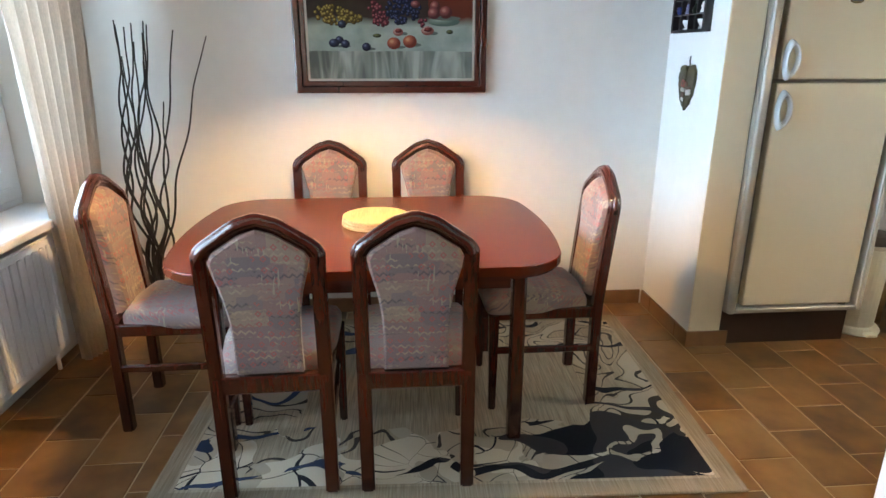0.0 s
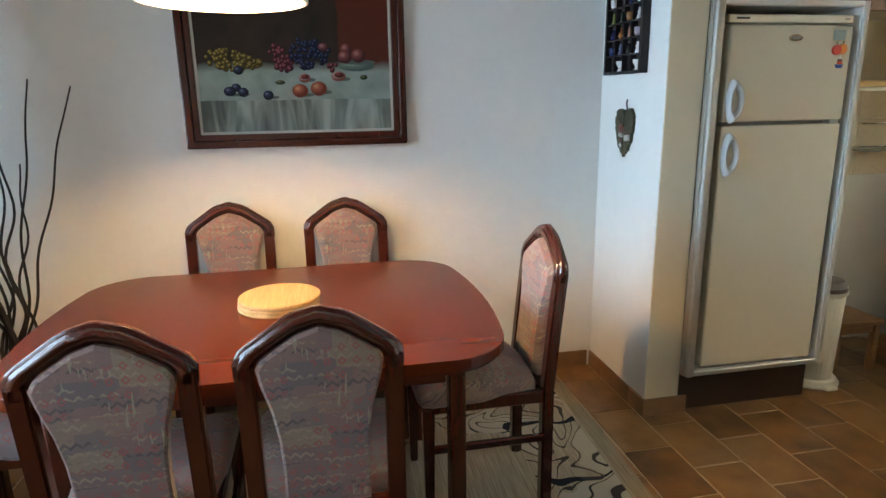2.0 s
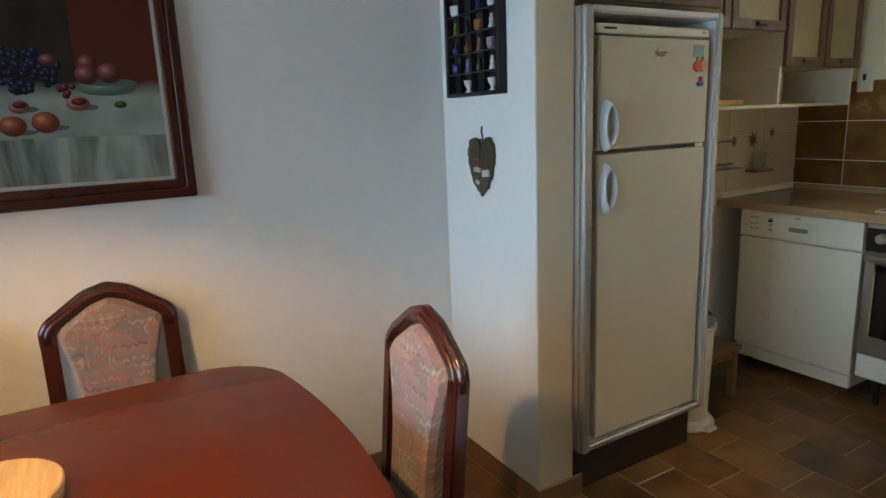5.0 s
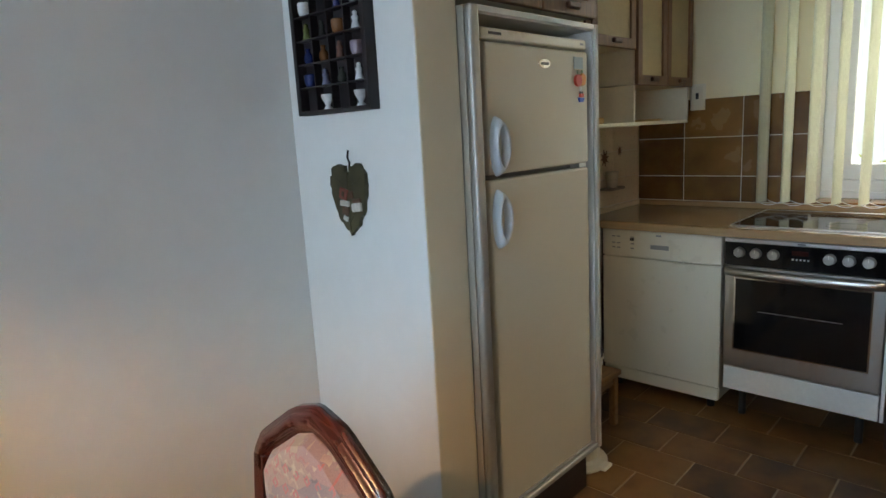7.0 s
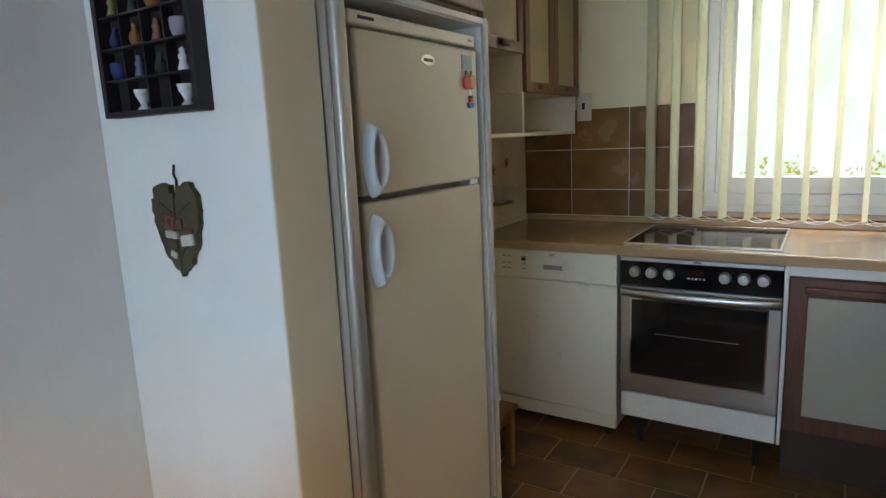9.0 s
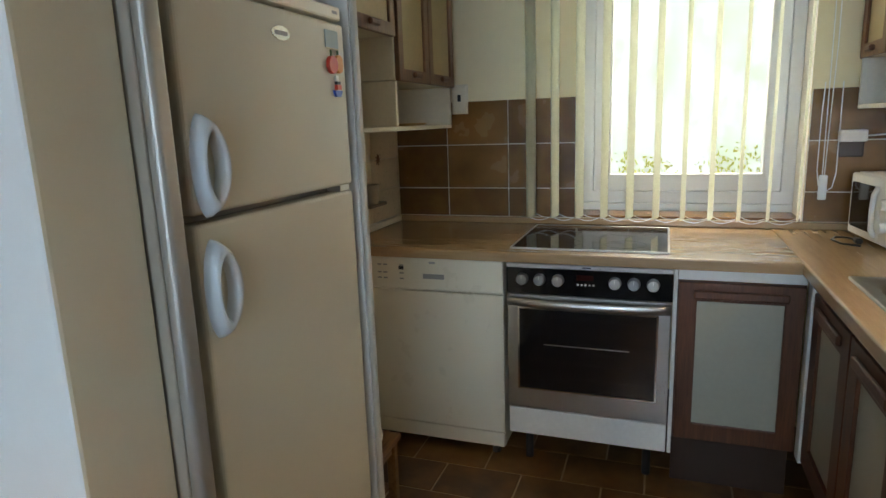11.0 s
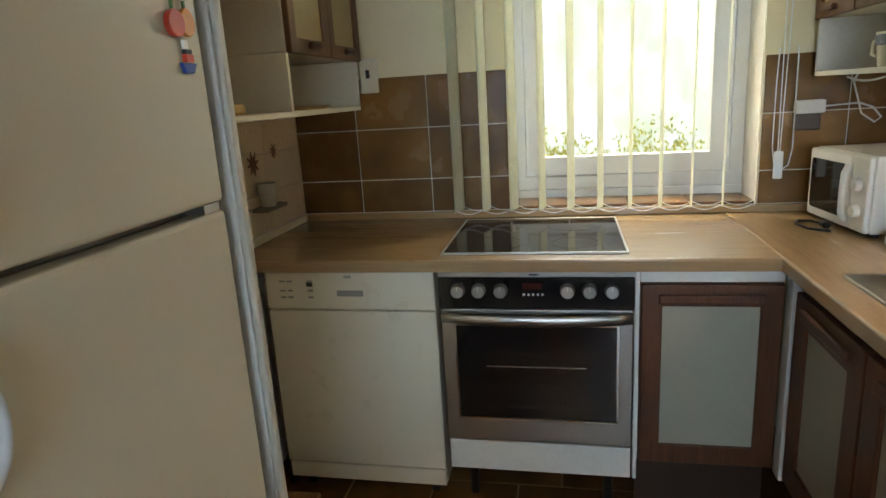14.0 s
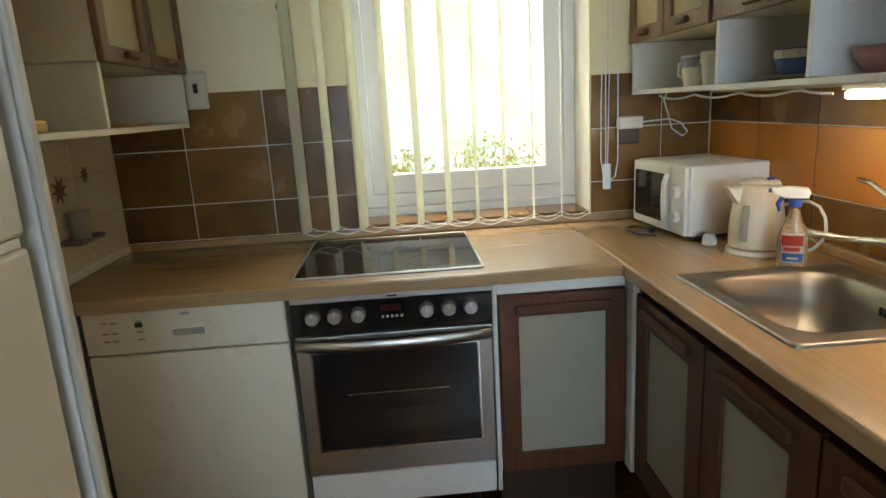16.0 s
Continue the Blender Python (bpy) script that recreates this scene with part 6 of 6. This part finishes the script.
mc = thing("power_cable", pose(0, 0, Z1 + 0.001), "black power cable coiled on the worktop", "cable")
part("cord", sweep([(3.33, 1.15, 0.005), (3.37, 1.20, 0.005), (3.44, 1.215, 0.006), (3.50, 1.19, 0.005), (3.49, 1.15, 0.005), (3.43, 1.135, 0.007), (3.40, 1.14, 0.008)], 0.004, n=8), BLACK, mc, smooth=True)
part("plug", box(3.385, 3.425, 1.128, 1.152, 0.0, 0.020, 0.005), BLACK, mc)

ket = thing("electric_kettle", pose(3.045, 0.970, Z1 + 0.0005), "cream plastic electric kettle on its base", "kettle")
part("base", lathe([(0.0005, 0), (0.082, 0), (0.084, 0.006), (0.080, 0.018), (0.0005, 0.020)], 32), CREAM, ket, smooth=False)
part("body", lathe([(0.0005, 0.021), (0.072, 0.021), (0.076, 0.03), (0.075, 0.09), (0.066, 0.16), (0.060, 0.195), (0.058, 0.205), (0.0005, 0.206)], 36), CREAM, ket, smooth=True)
part("lid", lathe([(0.056, 0.2065), (0.053, 0.213), (0.03, 0.219), (0.0005, 0.221)], 28), CREAM, ket, smooth=True)
bm = prism([(0.045, 0.128), (0.064, 0.146), (0.080, 0.172), (0.101, 0.200), (0.045, 0.204)], -0.019, 0.019, "xz", bev=0.006)
bmesh.ops.rotate(bm, verts=bm.verts, cent=(0, 0, 0), matrix=Matrix.Rotation(radians(75), 3, "Z"))
part("spout", bm, CREAM, ket)
bm = prism([(0.0655, 0.045), (0.080, 0.045), (0.078, 0.100), (0.0690, 0.150), (0.0555, 0.150)], -0.010, 0.010, "xz", bev=0.003)
bmesh.ops.rotate(bm, verts=bm.verts, cent=(0, 0, 0), matrix=Matrix.Rotation(radians(112), 3, "Z"))
part("water_gauge", bm, plain("smoky_gauge", (0.40, 0.37, 0.31), 0.2), ket, "smoky water level window")
part("handle", sweep([(-0.050, -0.01, 0.198), (-0.095, -0.015, 0.190), (-0.118, -0.018, 0.145), (-0.112, -0.017, 0.085), (-0.078, -0.01, 0.048)], 0.0085, n=12), CREAM, ket, smooth=True)
part("switch", box(-0.05, -0.038, -0.012, 0.012, 0.2205, 0.228, 0.002), BLUE, ket, "blue switch")
part("cord", sweep([(0.0, -0.07, 0.13), (-0.05, -0.085, 0.150), (-0.10, -0.080, 0.158), (-0.145, -0.07, 0.150), (-0.175, -0.06, 0.125), (-0.185, -0.055, 0.095), (-0.18, -0.05, 0.065), (-0.160, -0.045, 0.038), (-0.12, -0.04, 0.020), (-0.075, -0.03, 0.012)], 0.0045, n=8), GREYCABLE, ket, "white power cord", smooth=True)
ket.rotation_euler = (0, 0, radians(12))
jar = tagged(part("small_jar", lathe([(0.0005, 0), (0.020, 0), (0.022, 0.005), (0.022, 0.022), (0.017, 0.026), (0.017, 0.034), (0.0005, 0.035)], 20), WHITE, smooth=False), "small white plastic jar beside the kettle", "jar")
jar.matrix_world = pose(3.175, 1.045, Z1 + 0.0005)

LIQ = Mat("clear_bottle", 0.08, color=(0.80, 0.62, 0.42))
LIQ.b.inputs["Transmission Weight"].default_value = 0.75
LIQ = LIQ.m
bot = thing("spray_bottle", pose(2.868, 0.975, Z1 + 0.0005, 0, 0, 57), "clear spray cleaner bottle with a blue and white trigger", "bottle")
bm = bmesh.new()
rings = []
for z, a, b in ((0.0, 0.034, 0.021), (0.004, 0.038, 0.024), (0.07, 0.037, 0.024), (0.10, 0.032, 0.022), (0.125, 0.022, 0.017), (0.15, 0.014, 0.013), (0.165, 0.0125, 0.0125)):
    rings.append([bm.verts.new((a * math.cos(2 * math.pi * k / 24), b * math.sin(2 * math.pi * k / 24), z)) for k in range(24)])
for a, b in zip(rings, rings[1:]):
    for k in range(24):
        bm.faces.new((a[k], a[(k + 1) % 24], b[(k + 1) % 24], b[k]))
bm.faces.new(rings[0]), bm.faces.new(rings[-1])
part("bottle", bm, LIQ, bot, smooth=True)
part("collar", lathe([(0.015, 0.1655), (0.016, 0.168), (0.015, 0.185), (0.0005, 0.186)], 20), BLUE, bot, "blue collar", smooth=False)
part("spray_head", prism([(-0.030, 0.188), (0.024, 0.188), (0.052, 0.200), (0.056, 0.214), (0.02, 0.220), (-0.026, 0.216), (-0.034, 0.205)], -0.012, 0.012, "xz", bev=0.004), WHITE, bot)
part("trigger", sweep([(0.030, 0, 0.190), (0.040, 0, 0.172), (0.036, 0, 0.152)], [0.006, 0.006, 0.004], n=8), BLUE, bot, "blue trigger", smooth=True)
part("nozzle", box(0.0565, 0.064, -0.007, 0.007, 0.202, 0.213, 0.002), BLUE, bot)
LABR, LABW, LABB = plain("label_red", (0.55, 0.06, 0.04), 0.35), plain("label_white", (0.75, 0.73, 0.70), 0.35), plain("label_blue", (0.07, 0.17, 0.45), 0.35)
for s in (-1, 1):
    for x0, x1, z0, z1, mm, dep in ((-0.027, 0.027, 0.018, 0.098, LABW, 0.0003), (-0.025, 0.025, 0.064, 0.092, LABR, 0.0012), (-0.026, 0.022, 0.022, 0.044, LABB, 0.0012), (-0.018, 0.020, 0.050, 0.060, LABR, 0.0012), (-0.015, 0.012, 0.028, 0.034, LABW, 0.0020)):
        bm = bmesh.new()
        nn = 8
        fr, bk = [], []
        for k in range(nn + 1):
            xx = x0 + (x1 - x0) * k / nn
            yy = s * (0.0246 * math.sqrt(max(0, 1 - (xx / 0.0385) ** 2)) + dep)
            fr.append((xx, yy))
        lo = [bm.verts.new((a, b, z0)) for a, b in fr]
        hi = [bm.verts.new((a, b, z1)) for a, b in fr]
        for k in range(nn):
            bm.faces.new((lo[k], lo[k + 1], hi[k + 1], hi[k]))
        bmesh.ops.solidify(bm, geom=list(bm.faces), thickness=0.0004)
        part("label", bm, mm, bot)

# ---- vertical blind at the kitchen window ----
bl = thing("vertical_blind", pose(0, 0, 0), "cream vertical slat blind hanging half open at the window", "blind")
BLX = 3.600
part("head_rail", box(BLX - 0.02, BLX + 0.02, 1.22, 2.47, 2.235, 2.275, 0.004), PVC, bl)
for y in (1.35, 2.35):
    part("bracket", box(BLX + 0.0205, EAST - 0.001, y - 0.015, y + 0.015, 2.25, 2.27, 0.002), PVC, bl)
rng = random.Random(8)
SLATS = []
for k in range(11):
    y = 2.364 - 0.1063 * k
    ang = radians(163.5 + rng.uniform(-2, 2))
    dx, dy = 0.0445 * math.cos(ang), 0.0445 * math.sin(ang)
    bm = bmesh.new()
    rows = []
    for z in (0.917, 0.923, 1.3, 1.8, 2.23):
        rows.append([bm.verts.new((BLX + dx * u - dy * 0.06 * (1 - u * u), y + dy * u + dx * 0.06 * (1 - u * u), z)) for u in (-1, -0.5, 0, 0.5, 1)])
    for a, b in zip(rows, rows[1:]):
        for q in range(4):
            bm.faces.new((a[q], a[q + 1], b[q + 1], b[q]))
    bmesh.ops.solidify(bm, geom=list(bm.faces), thickness=0.0012)
    part("slat", bm, SLAT, bl, smooth=True)
    SLATS.append((y, dx, dy))
for (y, dx, dy), (yb, _, _) in zip(SLATS, SLATS[1:]):
    for s in (-1, 1):
        path = [(BLX + 0.009 + s * dx * 0.9, y + s * dy * 0.9 + (yb - y) * u, 0.923 - 0.016 * math.sin(math.pi * u)) for u in (0, 0.17, 0.34, 0.5, 0.66, 0.83, 1.0)]
        part("bottom_chain", sweep(path, 0.0016, n=5), PVC, bl)
pc = thing("blind_cord", pose(0, 0, 0), "white pull cords of the blind with a weight", "cord")
part("cord", sweep([(3.672, 1.222, 2.235), (3.668, 1.218, 1.6), (3.668, 1.215, 1.095)], 0.0022, n=6), PVC, pc)
part("cord", sweep([(3.672, 1.205, 2.235), (3.668, 1.200, 1.6), (3.668, 1.208, 1.095)], 0.0022, n=6), PVC, pc)
part("weight", box(3.660, 3.676, 1.196, 1.226, 0.995, 1.094, 0.005, seg=2), PVC, pc, "white plastic cord weight")
loop = [(3.662, 1.232, 1.45)] + [(3.662, 1.238 - 0.003 * math.sin(u * 3.1) - 0.045 * (1 - math.cos(u * math.pi)) if u > 0.8 else 1.236, 1.45 - 0.42 * u) for u in (0.3, 0.6, 0.8)] + [(3.662, 1.228, 1.055), (3.662, 1.205, 1.025), (3.662, 1.180, 1.045), (3.662, 1.170, 1.10), (3.662, 1.172, 1.45)]
part("bead_chain", sweep(loop, 0.0024, n=6), PVC, pc)
kn = thing("pull_cord", pose(0, 0, 0), "thin wall pull cord with a brown knob", "cord")
part("cord", sweep([(3.688, 2.395, 2.2), (3.688, 2.395, 1.735)], 0.0016, n=6), GREYCABLE, kn)
part("knob", lathe([(0.0005, 0), (0.006, 0.003), (0.009, 0.012), (0.005, 0.028), (0.0005, 0.03)], 12, center=(3.684, 2.395, 1.706)), plain("brown_knob", (0.22, 0.13, 0.06), 0.4), kn, smooth=True)

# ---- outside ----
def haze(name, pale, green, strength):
    """Far greenery with pale stems; sunlight and glare are put in as emission."""
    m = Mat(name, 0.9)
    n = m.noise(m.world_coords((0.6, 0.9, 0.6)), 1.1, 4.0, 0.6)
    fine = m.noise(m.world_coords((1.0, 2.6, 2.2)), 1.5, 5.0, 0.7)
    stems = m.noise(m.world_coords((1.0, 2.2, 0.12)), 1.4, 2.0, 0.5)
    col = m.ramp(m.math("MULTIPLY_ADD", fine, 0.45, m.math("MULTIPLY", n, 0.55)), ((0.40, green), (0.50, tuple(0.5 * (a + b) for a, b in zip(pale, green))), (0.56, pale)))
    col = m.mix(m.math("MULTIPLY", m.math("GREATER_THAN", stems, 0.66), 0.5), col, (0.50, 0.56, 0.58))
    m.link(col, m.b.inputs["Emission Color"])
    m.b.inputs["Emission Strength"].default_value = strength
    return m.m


structure("ground", box(-60, 80, -60, 60, -0.75, -0.70), plain("lawn", (0.10, 0.14, 0.045), 0.9, vary=0.4, grain=8), "sunlit lawn outside", "ground")
# Both backdrops glow by themselves, standing in for outdoor brightness.
structure("backdrop", box(15.0, 15.1, -14, 16, -0.7, 9.0), haze("glowing_garden_haze", (0.74, 0.90, 1.0), (0.46, 0.62, 0.42), 1.55), "self-glowing hazy garden distance", "backdrop")
structure("backdrop", box(-9.1, -9.0, -8, 14, -0.7, 8.0), glow("glowing_sky_haze", (0.80, 0.90, 1.0), 2.5), "self-glowing hazy distance", "backdrop")
LEAF = curtain_material("garden_leaf", (0.80, 0.78, 0.30), 0.5)
rng = random.Random(21)
for bx, by, bz, r, cnt in ((6.9, 2.05, 0.60, 0.44, 900), (7.4, 1.12, 0.57, 0.48, 1000), (7.9, 0.35, 0.40, 0.5, 900), (8.3, 2.9, 0.35, 0.55, 900)):
    sh = thing("garden_shrub", pose(bx, by, -0.70), "sunlit yellow-green garden shrub", "shrub", "shrubs outside the window")
    bm = bmesh.new()
    for _ in range(cnt):
        v = Vector((rng.gauss(0, 1), rng.gauss(0, 1), rng.gauss(0, 0.8))).normalized() * r * rng.uniform(0.35, 1.08)
        c = Vector((0, 0, bz + 0.70)) + v
        if c.z < 0.04:
            continue
        q = Euler((rng.uniform(0, 6.3), rng.uniform(0, 6.3), rng.uniform(0, 6.3))).to_matrix()
        s = rng.uniform(0.018, 0.036)
        vs = [bm.verts.new(c + q @ Vector(p)) for p in ((-s, 0, 0), (0, -0.45 * s, 0.012), (s, 0, 0), (0, 0.45 * s, 0.012))]
        bm.faces.new(vs)
    tagged(part("leaves", bm, LEAF, sh), kind="stuff")
    part("stem", sweep([(0, 0, 0), (0.02, 0.01, 0.3), (0.0, 0.03, bz + 0.75)], [0.03, 0.022, 0.01]), IRON, sh)
# ---- floor tiles: each its own piece near the walk, the rest joined ----
TW, TL, GAP = 0.2005, 0.3015, 0.0055
tile_mesh = finish("tile", box(-(TW - GAP) / 2, (TW - GAP) / 2, -(TL - GAP) / 2, (TL - GAP) / 2, -0.0135, -0.0004, 0.0022), FLOORTILE)
far = bmesh.new()
rng = random.Random(2)
count = 0
i0 = math.floor((WEST - 1.39) / TW)
for i in range(i0, 13):
    xa = 1.39 + TW * i
    off = (i * 0.1507) % TL
    j = -9
    while True:
        ya = -4.5 + off - TL + (j + 9) * TL
        j += 1
        if ya > NORTH:
            break
        x0, x1, y0, y1 = max(xa, WEST), min(xa + TW, EAST), max(ya, -4.5), min(ya + TL, NORTH)
        if x1 - x0 < 0.03 or y1 - y0 < 0.03 or (x0 > 1.45 and y1 < KSOUTH - 0.10):
            continue
        xm, ym = (x0 + x1) / 2, (y0 + y1) / 2
        whole = x1 - x0 > TW - 0.001 and y1 - y0 > TL - 0.001
        if whole and ym > 1.35 and not (xm > 3.15):
            o = new("tile", tile_mesh)
            o.parent = floor
            o.location = (xm, ym, rng.uniform(-0.0006, 0.0002))
            o.rotation_euler = (rng.uniform(-0.002, 0.002), rng.uniform(-0.002, 0.002), rng.uniform(-0.003, 0.003))
            count += 1
        elif ym > 1.2:
            part("tile", box(x0 + GAP / 2, x1 - GAP / 2, y0 + GAP / 2, y1 - GAP / 2, -0.0135, -0.0005, 0.002), FLOORTILE, floor)
        else:
            box(x0 + GAP / 2, x1 - GAP / 2, y0 + GAP / 2, y1 - GAP / 2, -0.0135, -0.0005, bm=far)
tagged(part("floor_tiles", far, FLOORTILE, floor), kind="stuff")
